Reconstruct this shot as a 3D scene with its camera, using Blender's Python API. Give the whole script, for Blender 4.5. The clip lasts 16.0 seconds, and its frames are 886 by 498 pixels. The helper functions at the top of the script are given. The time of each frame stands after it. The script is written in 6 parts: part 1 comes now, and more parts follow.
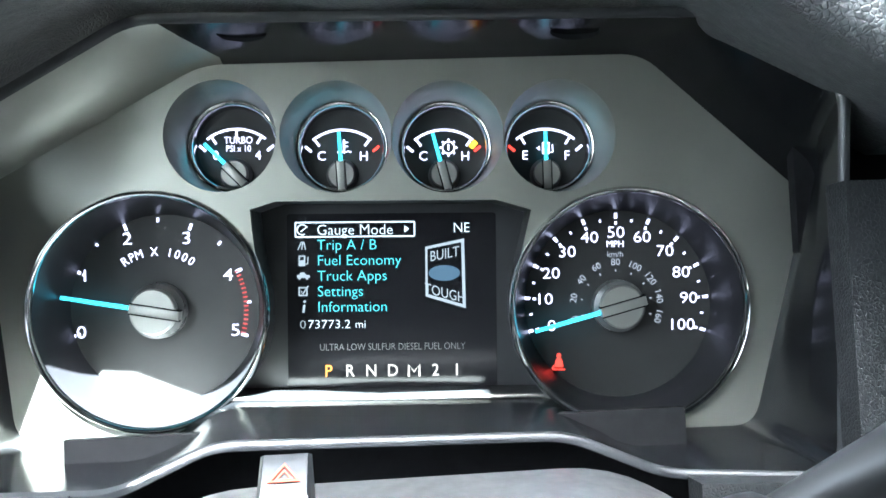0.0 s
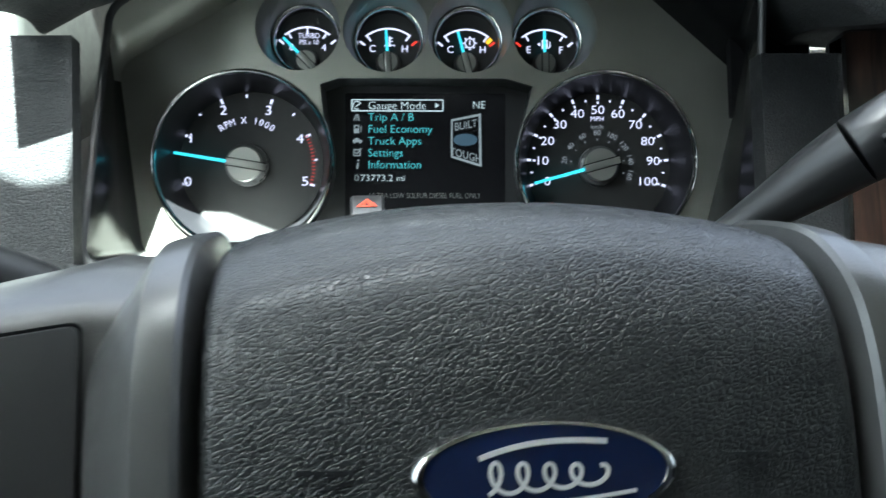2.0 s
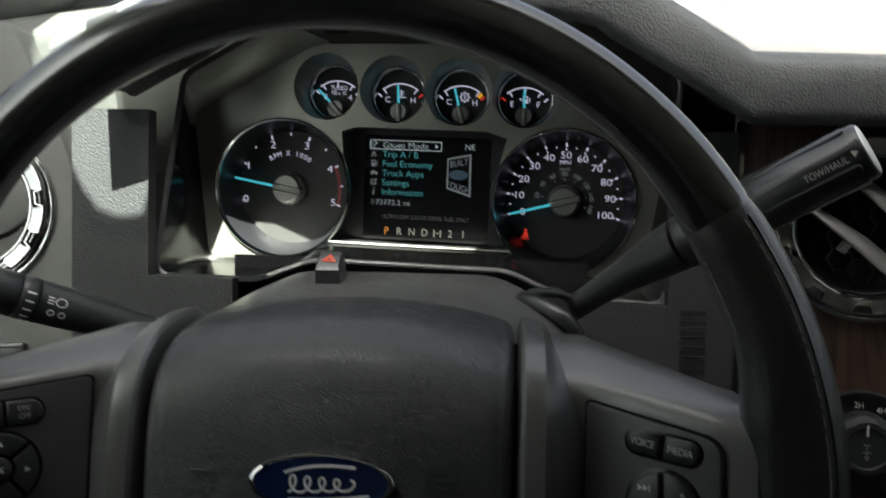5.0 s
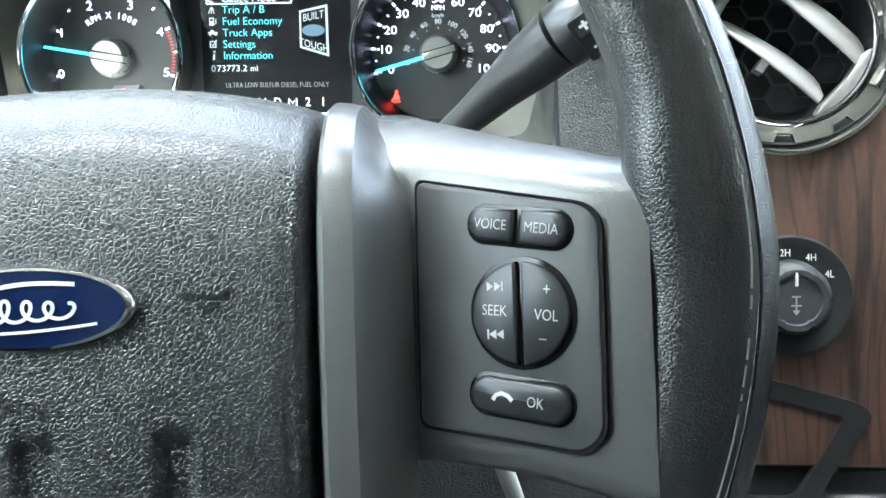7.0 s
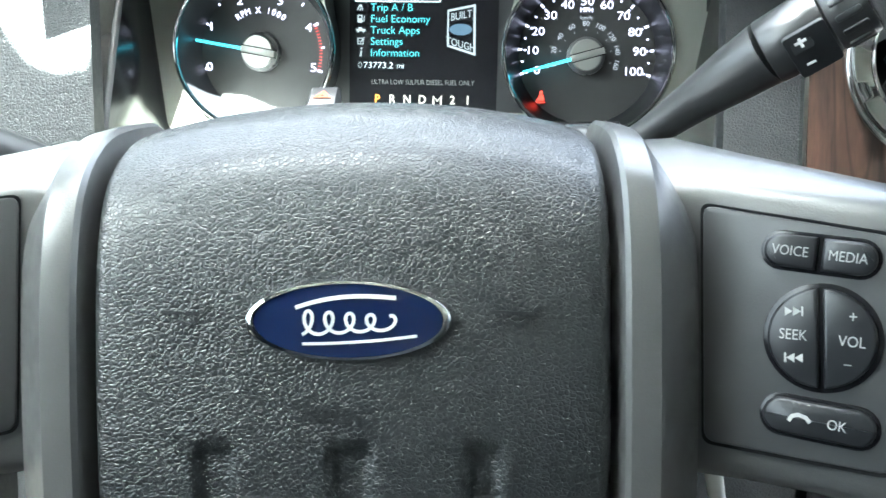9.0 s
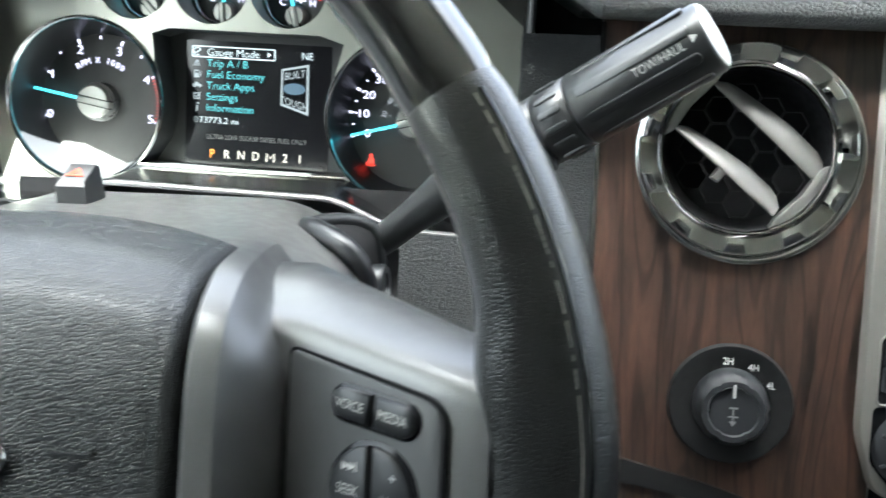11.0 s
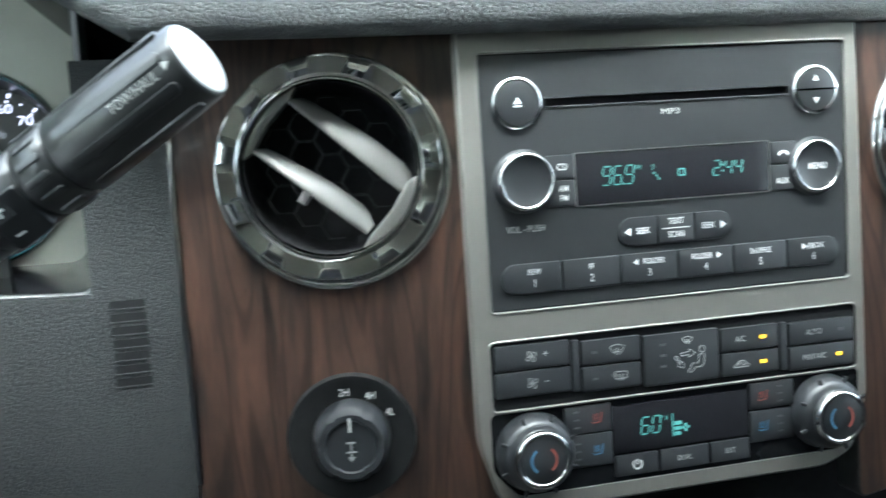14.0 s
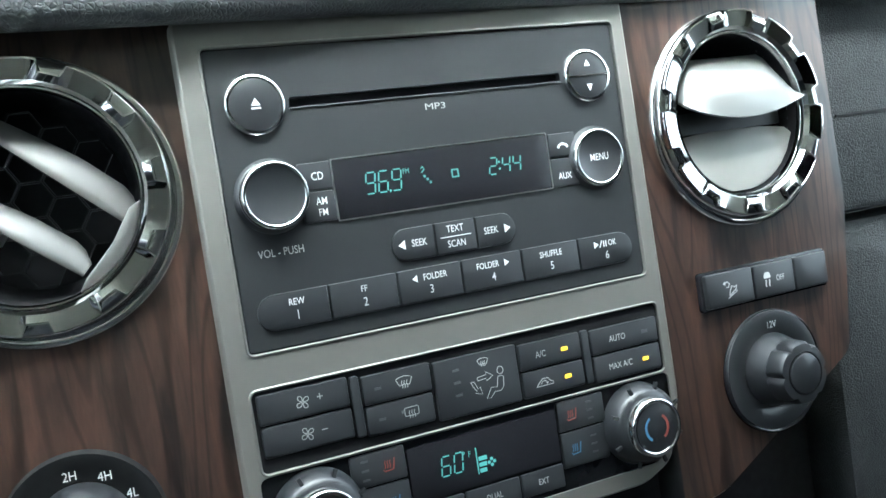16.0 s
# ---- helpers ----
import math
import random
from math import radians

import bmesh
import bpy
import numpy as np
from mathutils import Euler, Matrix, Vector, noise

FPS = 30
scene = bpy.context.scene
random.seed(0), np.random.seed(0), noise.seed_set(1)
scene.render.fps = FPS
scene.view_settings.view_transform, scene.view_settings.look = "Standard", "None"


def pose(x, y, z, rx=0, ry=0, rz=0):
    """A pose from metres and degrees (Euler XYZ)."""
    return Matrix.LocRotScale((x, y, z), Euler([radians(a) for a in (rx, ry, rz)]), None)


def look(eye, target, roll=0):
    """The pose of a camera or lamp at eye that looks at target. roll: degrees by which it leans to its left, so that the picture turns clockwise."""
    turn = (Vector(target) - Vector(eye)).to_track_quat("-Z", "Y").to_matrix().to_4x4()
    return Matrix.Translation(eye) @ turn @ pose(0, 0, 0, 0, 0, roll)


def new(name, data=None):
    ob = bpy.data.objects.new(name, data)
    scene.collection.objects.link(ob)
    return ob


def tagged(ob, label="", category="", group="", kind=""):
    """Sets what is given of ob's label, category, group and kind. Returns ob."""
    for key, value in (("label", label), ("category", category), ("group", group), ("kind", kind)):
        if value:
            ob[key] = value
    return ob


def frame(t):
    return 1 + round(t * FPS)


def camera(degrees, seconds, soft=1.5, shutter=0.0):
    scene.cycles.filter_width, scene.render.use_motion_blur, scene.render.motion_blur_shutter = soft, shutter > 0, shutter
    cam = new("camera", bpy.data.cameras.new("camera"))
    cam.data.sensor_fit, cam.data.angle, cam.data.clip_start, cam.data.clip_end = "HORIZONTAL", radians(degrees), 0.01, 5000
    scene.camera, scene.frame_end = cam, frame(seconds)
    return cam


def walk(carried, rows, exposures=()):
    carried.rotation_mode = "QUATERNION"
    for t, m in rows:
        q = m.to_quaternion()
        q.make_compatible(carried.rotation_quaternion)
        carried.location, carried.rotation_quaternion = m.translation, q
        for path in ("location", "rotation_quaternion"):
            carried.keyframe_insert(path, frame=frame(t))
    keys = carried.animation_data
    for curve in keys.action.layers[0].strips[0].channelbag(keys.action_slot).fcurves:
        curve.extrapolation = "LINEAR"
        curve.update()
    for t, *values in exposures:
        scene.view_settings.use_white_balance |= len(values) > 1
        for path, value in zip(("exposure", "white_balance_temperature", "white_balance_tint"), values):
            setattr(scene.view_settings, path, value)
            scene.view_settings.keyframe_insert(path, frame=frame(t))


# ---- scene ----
cam = camera(52.46, 16.0, shutter=0.35)
PATH = [
    (0.0, (-0.0193, -0.4181, 0.1514), (0.0323, 0.0596, 0.0129), -0.31),
    (0.5, (-0.0199, -0.4299, 0.1462), (0.0331, 0.0518, 0.0230), -0.18),
    (1.0, (-0.0175, -0.4697, 0.1581), (0.0399, 0.0103, 0.0303), -0.07),
    (1.5, (-0.0219, -0.5291, 0.1401), (0.0283, -0.0531, -0.0047), 0.13),
    (2.0, (-0.0438, -0.5718, 0.1143), (0.0027, -0.0950, -0.0289), 0.21),
    (2.5, (-0.0868, -0.6049, 0.1153), (-0.0607, -0.1391, -0.0647), 0.49),
    (3.0, (-0.1007, -0.6317, 0.1362), (-0.1103, -0.1709, -0.0577), 0.62),
    (3.5, (-0.0771, -0.6495, 0.1926), (-0.1173, -0.1875, 0.0057), 0.08),
    (4.0, (-0.0353, -0.6717, 0.2357), (-0.0845, -0.2092, 0.0522), -0.00),
    (4.5, (0.0225, -0.6952, 0.2555), (-0.0205, -0.2324, 0.0713), -0.35),
    (5.0, (0.0686, -0.6961, 0.2320), (0.0337, -0.2331, 0.0465), -0.31),
    (5.2, (0.0799, -0.6890, 0.2129), (0.0473, -0.2263, 0.0263), -0.41),
    (7.3, (0.1103, -0.6186, 0.1189), (0.1144, -0.1619, -0.0845), -1.73),
    (7.5, (0.1088, -0.6188, 0.1208), (0.1120, -0.1634, -0.0856), -1.84),
    (8.0, (0.1006, -0.6221, 0.1275), (0.1028, -0.1681, -0.0820), -1.91),
    (8.2, (0.0614, -0.6241, 0.1361), (0.0630, -0.1695, -0.0720), -1.75),
    (10.3, (0.0197, -0.6259, 0.1360), (-0.0117, -0.1725, -0.0725), 0.42),
    (10.5, (0.0740, -0.6273, 0.1485), (0.0456, -0.1738, -0.0603), 0.48),
    (10.8, (0.1350, -0.6157, 0.1670), (0.1114, -0.1612, -0.0399), 0.95),
    (11.0, (0.1598, -0.6036, 0.1771), (0.1424, -0.1492, -0.0308), 1.51),
    (11.5, (0.2005, -0.5680, 0.1764), (0.1869, -0.1156, -0.0361), 1.60),
    (12.0, (0.2116, -0.5548, 0.1752), (0.2020, -0.1015, -0.0356), 0.42),
    (12.5, (0.2078, -0.5513, 0.1759), (0.2380, -0.0983, -0.0336), 0.91),
    (13.0, (0.2098, -0.5513, 0.1773), (0.2608, -0.0997, -0.0312), 0.66),
    (13.5, (0.2236, -0.5584, 0.1774), (0.2959, -0.1092, -0.0299), 0.59),
    (14.0, (0.2609, -0.5646, 0.1779), (0.3695, -0.1216, -0.0270), 0.70),
    (14.5, (0.2918, -0.5548, 0.1753), (0.4413, -0.1181, -0.0169), 0.38),
    (15.0, (0.2938, -0.5426, 0.1541), (0.4699, -0.1092, -0.0223), -0.12),
    (15.5, (0.3068, -0.5340, 0.1449), (0.5002, -0.1066, -0.0281), -0.39),
    (16.0, (0.3104, -0.5202, 0.1322), (0.5134, -0.0972, -0.0408), -0.53),
]
EXPOSURES = [(0.0, 6.2, 5250, -2), (1.0, 6.0, 5050, -4), (1.5, 6.02, 5700, -3), (2.0, 4.92, 5430, -7), (2.5, 5.82, 5380, -8), (3.0, 5.94, 5530, -7), (3.5, 5.73, 5430, -7), (4.3, 4.52, 5880, -4), (5.2, 3.43, 6080, -4), (7.3, 7.0, 5400, -8), (8.2, 6.95, 5430, -8), (10.5, 6.12, 5630, -6), (11.5, 6.1, 5730, -5), (13.0, 6.25, 5500, -7), (14.0, 5.96, 5330, -10), (16.0, 5.9, 5230, -10)]
walk(cam, [(t, look(eye, target, roll)) for t, eye, target, roll in PATH], EXPOSURES)

# ---- light ----
SUN_WAY = Vector((-0.05, -0.44, 0.85)).normalized()
world = bpy.data.worlds.new("sky")
scene.world = world
world.use_nodes = True
wn = world.node_tree.nodes
sky = wn.new("ShaderNodeTexSky")
sky.sky_type = "NISHITA"
sky.sun_disc = False
sky.dust_density = 10.0
sky.air_density = 0.12
sky.ozone_density = 0.1
sky.sun_elevation = math.asin(SUN_WAY.z)
sky.sun_rotation = math.atan2(SUN_WAY.x, SUN_WAY.y)
world.node_tree.links.new(sky.outputs[0], wn["Background"].inputs[0])
wn["Background"].inputs[1].default_value = 0.075
sun = new("sun", bpy.data.lights.new("sun", "SUN"))
sun.data.energy = 5.0
sun.data.angle = radians(0.5)
sun.data.color = (1.0, 0.93, 0.82)
sun.matrix_world = look(SUN_WAY * 5, (0, 0, 0))


# ---- materials ----
def mat(name, col, rough=0.5, metal=0.0, bump=None, vary=0.15, coat=0.0, spec=0.5, glow=0.0, wear=0.12, stretch=1.0):
    m = bpy.data.materials.new(name)
    m.use_nodes = True
    n, l = m.node_tree.nodes, m.node_tree.links
    b = n["Principled BSDF"]
    b.inputs["Base Color"].default_value = (*col, 1)
    b.inputs["Roughness"].default_value = rough
    b.inputs["Metallic"].default_value = metal
    b.inputs["Coat Weight"].default_value = coat
    b.inputs["Coat Roughness"].default_value = 0.08
    b.inputs["Specular IOR Level"].default_value = spec
    if glow:
        b.inputs["Emission Color"].default_value = (*col, 1)
        b.inputs["Emission Strength"].default_value = glow * 0.07
        b.inputs["Base Color"].default_value = (*[c * 0.25 for c in col], 1)
        return m
    tc = n.new("ShaderNodeTexCoord")
    if vary:
        big = n.new("ShaderNodeTexNoise")
        big.inputs["Scale"].default_value = 22
        big.inputs["Detail"].default_value = 5
        l.new(tc.outputs["Object"], big.inputs["Vector"])
        ramp = n.new("ShaderNodeMapRange")
        ramp.inputs["From Min"].default_value, ramp.inputs["From Max"].default_value = 0.3, 0.7
        ramp.inputs["To Min"].default_value, ramp.inputs["To Max"].default_value = 1 - vary, 1 + vary
        l.new(big.outputs["Fac"], ramp.inputs["Value"])
        mul = n.new("ShaderNodeMix")
        mul.data_type, mul.blend_type = "RGBA", "MULTIPLY"
        mul.inputs[0].default_value = 1
        mul.inputs[6].default_value = (*col, 1)
        l.new(ramp.outputs["Result"], mul.inputs[7])
        l.new(mul.outputs[2], b.inputs["Base Color"])
    if wear:
        fine = n.new("ShaderNodeTexNoise")
        fine.inputs["Scale"].default_value = 160
        fine.inputs["Detail"].default_value = 6
        l.new(tc.outputs["Object"], fine.inputs["Vector"])
        rr = n.new("ShaderNodeMapRange")
        rr.inputs["From Min"].default_value, rr.inputs["From Max"].default_value = 0.2, 0.8
        rr.inputs["To Min"].default_value, rr.inputs["To Max"].default_value = max(0.02, rough - wear * rough * 1.6), min(1, rough + wear * rough * 1.6)
        l.new(fine.outputs["Fac"], rr.inputs["Value"])
        l.new(rr.outputs["Result"], b.inputs["Roughness"])
    if bump:
        kind, scale, strength, dist = bump
        if kind == "leather":
            t = n.new("ShaderNodeTexVoronoi")
            t.feature = "DISTANCE_TO_EDGE"
            wob = n.new("ShaderNodeTexNoise")
            wob.inputs["Scale"].default_value = scale * 0.8
            l.new(tc.outputs["Object"], wob.inputs["Vector"])
            wide = n.new("ShaderNodeMapping")
            wide.inputs["Scale"].default_value = (stretch, 1, 1)
            l.new(tc.outputs["Object"], wide.inputs["Vector"])
            add = n.new("ShaderNodeVectorMath")
            add.operation = "MULTIPLY_ADD"
            add.inputs[1].default_value = (0.55 / scale,) * 3
            l.new(wob.outputs["Color"], add.inputs[0])
            l.new(wide.outputs[0], add.inputs[2])
            l.new(add.outputs[0], t.inputs["Vector"])
        else:
            t = n.new("ShaderNodeTexNoise")
            t.inputs["Detail"].default_value = 3
            l.new(tc.outputs["Object"], t.inputs["Vector"])
        t.inputs["Scale"].default_value = scale
        bp = n.new("ShaderNodeBump")
        bp.inputs["Strength"].default_value = strength
        bp.inputs["Distance"].default_value = dist
        if kind == "leather":
            crease = n.new("ShaderNodeMapRange")
            crease.interpolation_type = "SMOOTHSTEP"
            crease.inputs["From Min"].default_value, crease.inputs["From Max"].default_value = 0.0, 0.2
            l.new(t.outputs[0], crease.inputs["Value"])
            l.new(crease.outputs["Result"], bp.inputs["Height"])
        else:
            l.new(t.outputs[0], bp.inputs["Height"])
        l.new(bp.outputs[0], b.inputs["Normal"])
        l.new(bp.outputs[0], b.inputs["Coat Normal"])
    return m


def wood_mat():
    m = mat("dark_woodgrain", (0.05, 0.024, 0.017), 0.32, vary=0, coat=0.4, wear=0)
    n, l = m.node_tree.nodes, m.node_tree.links
    b = n["Principled BSDF"]
    tc = n.new("ShaderNodeTexCoord")
    mp = n.new("ShaderNodeMapping")
    mp.inputs["Scale"].default_value = (1.0, 0.13, 0.13)
    l.new(tc.outputs["Object"], mp.inputs["Vector"])
    bend = n.new("ShaderNodeTexNoise")
    bend.inputs["Scale"].default_value = 28
    bend.inputs["Detail"].default_value = 2
    l.new(mp.outputs[0], bend.inputs["Vector"])
    shift = n.new("ShaderNodeVectorMath")
    shift.operation = "MULTIPLY_ADD"
    shift.inputs[1].default_value = (0.06, 0, 0)
    l.new(bend.outputs["Color"], shift.inputs[0])
    l.new(mp.outputs[0], shift.inputs[2])
    band = n.new("ShaderNodeTexNoise")
    band.inputs["Scale"].default_value = 95
    band.inputs["Detail"].default_value = 4
    band.inputs["Roughness"].default_value = 0.55
    l.new(shift.outputs[0], band.inputs["Vector"])
    ramp = n.new("ShaderNodeValToRGB")
    e = ramp.color_ramp.elements
    e[0].position, e[0].color = 0.36, (0.011, 0.0075, 0.0065, 1)
    e[1].position, e[1].color = 0.66, (0.07, 0.038, 0.0275, 1)
    mid = e.new(0.46)
    mid.color = (0.037, 0.0222, 0.0168, 1)
    l.new(band.outputs["Fac"], ramp.inputs["Fac"])
    pore = n.new("ShaderNodeTexNoise")
    pore.inputs["Scale"].default_value = 700
    l.new(mp.outputs[0], pore.inputs["Vector"])
    mul = n.new("ShaderNodeMix")
    mul.data_type, mul.blend_type = "RGBA", "MULTIPLY"
    mul.inputs[0].default_value = 0.5
    # growth rings: thin dark contour lines of a slow field
    slow = n.new("ShaderNodeTexNoise")
    slow.inputs["Scale"].default_value = 20
    slow.inputs["Detail"].default_value = 1.5
    l.new(mp.outputs[0], slow.inputs["Vector"])
    ring = n.new("ShaderNodeMath")
    ring.operation = "MULTIPLY"
    ring.inputs[1].default_value = 110
    l.new(slow.outputs["Fac"], ring.inputs[0])
    wave = n.new("ShaderNodeMath")
    wave.operation = "SINE"
    l.new(ring.outputs[0], wave.inputs[0])
    line = n.new("ShaderNodeMapRange")
    line.inputs["From Min"].default_value, line.inputs["From Max"].default_value = 0.55, 1.0
    line.inputs["To Min"].default_value, line.inputs["To Max"].default_value = 1.0, 0.38
    l.new(wave.outputs[0], line.inputs["Value"])
    vein = n.new("ShaderNodeMix")
    vein.data_type, vein.blend_type = "RGBA", "MULTIPLY"
    vein.inputs[0].default_value = 1.0
    l.new(ramp.outputs[0], vein.inputs[6])
    l.new(line.outputs["Result"], vein.inputs[7])
    l.new(vein.outputs[2], mul.inputs[6])
    l.new(pore.outputs["Fac"], mul.inputs[7])
    l.new(mul.outputs[2], b.inputs["Base Color"])
    return m


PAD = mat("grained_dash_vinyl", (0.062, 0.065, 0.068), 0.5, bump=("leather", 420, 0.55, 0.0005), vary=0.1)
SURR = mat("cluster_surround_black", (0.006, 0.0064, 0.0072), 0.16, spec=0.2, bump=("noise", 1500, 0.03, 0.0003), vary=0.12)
PANEL = mat("grained_black_plastic", (0.018, 0.0192, 0.0205), 0.58, bump=("leather", 520, 0.55, 0.0005), vary=0.1, spec=0.3)
SMOOTH = mat("satin_black_plastic", (0.016, 0.017, 0.0185), 0.42, bump=("noise", 1500, 0.12, 0.0003), vary=0.12)
TRIMB = mat("satin_charcoal_plastic", (0.08, 0.08, 0.079), 0.42, bump=("noise", 1500, 0.3, 0.0003), vary=0.1, spec=0.4, coat=1.0)
LEVERM = mat("lever_black_plastic", (0.026, 0.027, 0.028), 0.34, bump=("noise", 1500, 0.12, 0.0003), vary=0.12, coat=0.35)
SPANEL = mat("satin_grey_switch_plastic", (0.055, 0.056, 0.057), 0.4, bump=("noise", 1500, 0.15, 0.0003), vary=0.08)
BLADE = mat("satin_silver_blade", (0.105, 0.103, 0.099), 0.42, 0.6, bump=("noise", 2500, 0.1, 0.0002), vary=0.05)
FLAPM = mat("pale_silver_plastic", (0.23, 0.226, 0.215), 0.4, 0.1, bump=("noise", 2500, 0.1, 0.0002), vary=0.05)
BUTTON = mat("button_black", (0.018, 0.019, 0.021), 0.34, bump=("noise", 1800, 0.1, 0.0002), vary=0.1)
WALLB = mat("dial_wall_black", (0.013, 0.013, 0.015), 0.32, vary=0.05, spec=0.5, wear=0)
RINGC = mat("dull_chrome", (0.5, 0.5, 0.5), 0.15, 1.0, vary=0.05, wear=0.3)
GLOSS = mat("piano_black", (0.011, 0.011, 0.013), 0.12, vary=0.05, spec=0.3)
FACE = mat("gauge_black", (0.04, 0.04, 0.039), 0.5, vary=0.1, spec=0.3)
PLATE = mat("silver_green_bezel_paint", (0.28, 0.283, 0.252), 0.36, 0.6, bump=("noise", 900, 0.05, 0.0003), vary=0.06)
FRAME = mat("warm_grey_metal_paint", (0.19, 0.185, 0.17), 0.38, 0.55, bump=("noise", 2600, 0.12, 0.0002), vary=0.05)
CHROME = mat("chrome", (0.7, 0.7, 0.7), 0.06, 1.0, vary=0.03, wear=0.3)
DCHROME = mat("smoked_chrome", (0.52, 0.52, 0.52), 0.06, 1.0, vary=0.05, wear=0.3)
SILVER = mat("silver_paint", (0.2, 0.197, 0.19), 0.33, 0.75, bump=("noise", 2500, 0.1, 0.0002), vary=0.05)
HUBM = mat("brushed_hub_grey", (0.3, 0.3, 0.28), 0.4, 0.5, vary=0.06)
BEIGE = mat("pale_grey_trim", (0.055, 0.0575, 0.0535), 0.5, bump=("noise", 700, 0.25, 0.0004), vary=0.07)
STONE = mat("stone_beige_vinyl", (0.36, 0.33, 0.27), 0.55, bump=("leather", 420, 0.4, 0.0006), vary=0.08)
# paler than the front pad: sunlight on the top is put into the colour
TOPM = mat("sunlit_dash_top_vinyl", (0.35, 0.34, 0.325), 0.6, bump=("leather", 560, 0.6, 0.0008), vary=0.1)
LEATHER = mat("airbag_vinyl", (0.018, 0.0198, 0.0203), 0.46, bump=("leather", 760, 0.46, 0.0004), vary=0.08, spec=0.4, coat=1.0, stretch=0.85)
RIML = mat("worn_rim_leather", (0.010, 0.0102, 0.0098), 0.36, bump=("leather", 820, 0.26, 0.0003), vary=0, wear=0, coat=1.0, spec=0.5)
RIMS = mat("smooth_rim_vinyl", (0.010, 0.0098, 0.0098), 0.2, bump=("noise", 1100, 0.08, 0.0002), vary=0, wear=0, coat=1.0, spec=1.0)
for polished in (RIML, RIMS):
    polished.node_tree.nodes["Principled BSDF"].inputs["Coat IOR"].default_value = 1.5
RIML.node_tree.nodes["Principled BSDF"].inputs["Coat Roughness"].default_value = 0.16
for sheen, ior, soft_coat in ((LEATHER, 1.45, 0.24), (TRIMB, 1.6, 0.26)):
    sheen.node_tree.nodes["Principled BSDF"].inputs["Coat IOR"].default_value = ior
    sheen.node_tree.nodes["Principled BSDF"].inputs["Coat Roughness"].default_value = soft_coat
THREAD = mat("stitch_thread", (0.16, 0.155, 0.14), 0.7, vary=0.3)
WOOD = wood_mat()
BLUE = mat("blue_enamel", (0.006, 0.013, 0.05), 0.15, vary=0.05, coat=0.5)
HEXM = mat("vent_grille_black", (0.008, 0.0083, 0.0088), 0.6, spec=0.2)
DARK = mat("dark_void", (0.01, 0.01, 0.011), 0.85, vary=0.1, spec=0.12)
PRINT = mat("white_print", (0.66, 0.66, 0.66), 0.5, vary=0.05)
PRINTD = mat("pale_grey_print", (0.42, 0.42, 0.41), 0.5, vary=0.05)
DIM = mat("grey_print", (0.2, 0.2, 0.2), 0.5, vary=0.05)
INDU = mat("unlit_indicator", (0.06, 0.061, 0.063), 0.4, vary=0.05)
CAPW = mat("bright_silver_cap", (0.78, 0.78, 0.77), 0.35, 0.2, vary=0.03)
REDP = mat("red_print", (0.18, 0.045, 0.035), 0.45, vary=0.05)
BLUEP = mat("blue_print", (0.06, 0.14, 0.24), 0.45, vary=0.05)
HEADL = mat("headliner_cloth", (0.13, 0.13, 0.127), 0.9, bump=("noise", 800, 0.4, 0.0005))
CARPET = mat("carpet", (0.08, 0.077, 0.072), 0.95, bump=("noise", 600, 0.6, 0.002))
SEATM = mat("seat_cloth", (0.09, 0.089, 0.086), 0.85, bump=("noise", 700, 0.5, 0.0006))
LITW = mat("lit_white", (0.88, 0.78, 1.0), glow=0.66)
LITG = mat("lit_grey", (0.42, 0.4, 0.43), glow=0.3)
LITC = mat("lit_cyan", (0.2, 0.76, 0.8), glow=0.34)
LITL = mat("lit_lcd_white", (0.85, 0.9, 0.92), glow=0.4)
LITD = mat("lit_lcd_grey", (0.5, 0.52, 0.54), glow=0.24)
NEEDLE = mat("lit_needle", (0.13, 0.66, 0.82), glow=0.7)
LITO = mat("lit_orange", (1.0, 0.32, 0.025), glow=0.55)
LITY = mat("lit_amber", (1.0, 0.48, 0.02), glow=0.8)
LITP = mat("lit_gear", (0.8, 0.7, 0.6), glow=0.4)
LITR = mat("lit_red", (1.0, 0.05, 0.03), glow=0.6)
HAZR = mat("hazard_red_print", (0.75, 0.1, 0.05), 0.45, vary=0.05)
LITT = mat("lit_teal", (0.22, 0.62, 0.56), glow=0.16)
DIMRED = mat("redline", (0.7, 0.07, 0.06), glow=0.36)


# ---- mesh helpers (millimetres in the local system of a thing) ----
def geo(verts, faces):
    bm = bmesh.new()
    vs = [bm.verts.new(v) for v in verts]
    for f in faces:
        try:
            bm.faces.new([vs[i] for i in f])
        except ValueError:
            pass
    return bm


def merged(*bms):
    out = bmesh.new()
    for b in bms:
        vs = {v: out.verts.new(v.co) for v in b.verts}
        for f in b.faces:
            try:
                out.faces.new([vs[v] for v in f.verts])
            except ValueError:
                pass
        b.free()
    return out


def area(poly):
    return 0.5 * sum(a[0] * b[1] - b[0] * a[1] for a, b in zip(poly, poly[1:] + poly[:1]))


def ccw(poly):
    return list(poly) if area(list(poly)) > 0 else list(poly)[::-1]


def inset(poly, d):
    out, k = [], len(poly)
    for i in range(k):
        a, b, c = (Vector(poly[i - 1]), Vector(poly[i]), Vector(poly[(i + 1) % k]))
        e1, e2 = (b - a).normalized(), (c - b).normalized()
        n1, n2 = Vector((-e1.y, e1.x)), Vector((-e2.y, e2.x))
        s = n1 + n2
        q = s / max(0.35, s.length_squared / 2)
        out.append((b.x + q.x * d, b.y + q.y * d))
    return out


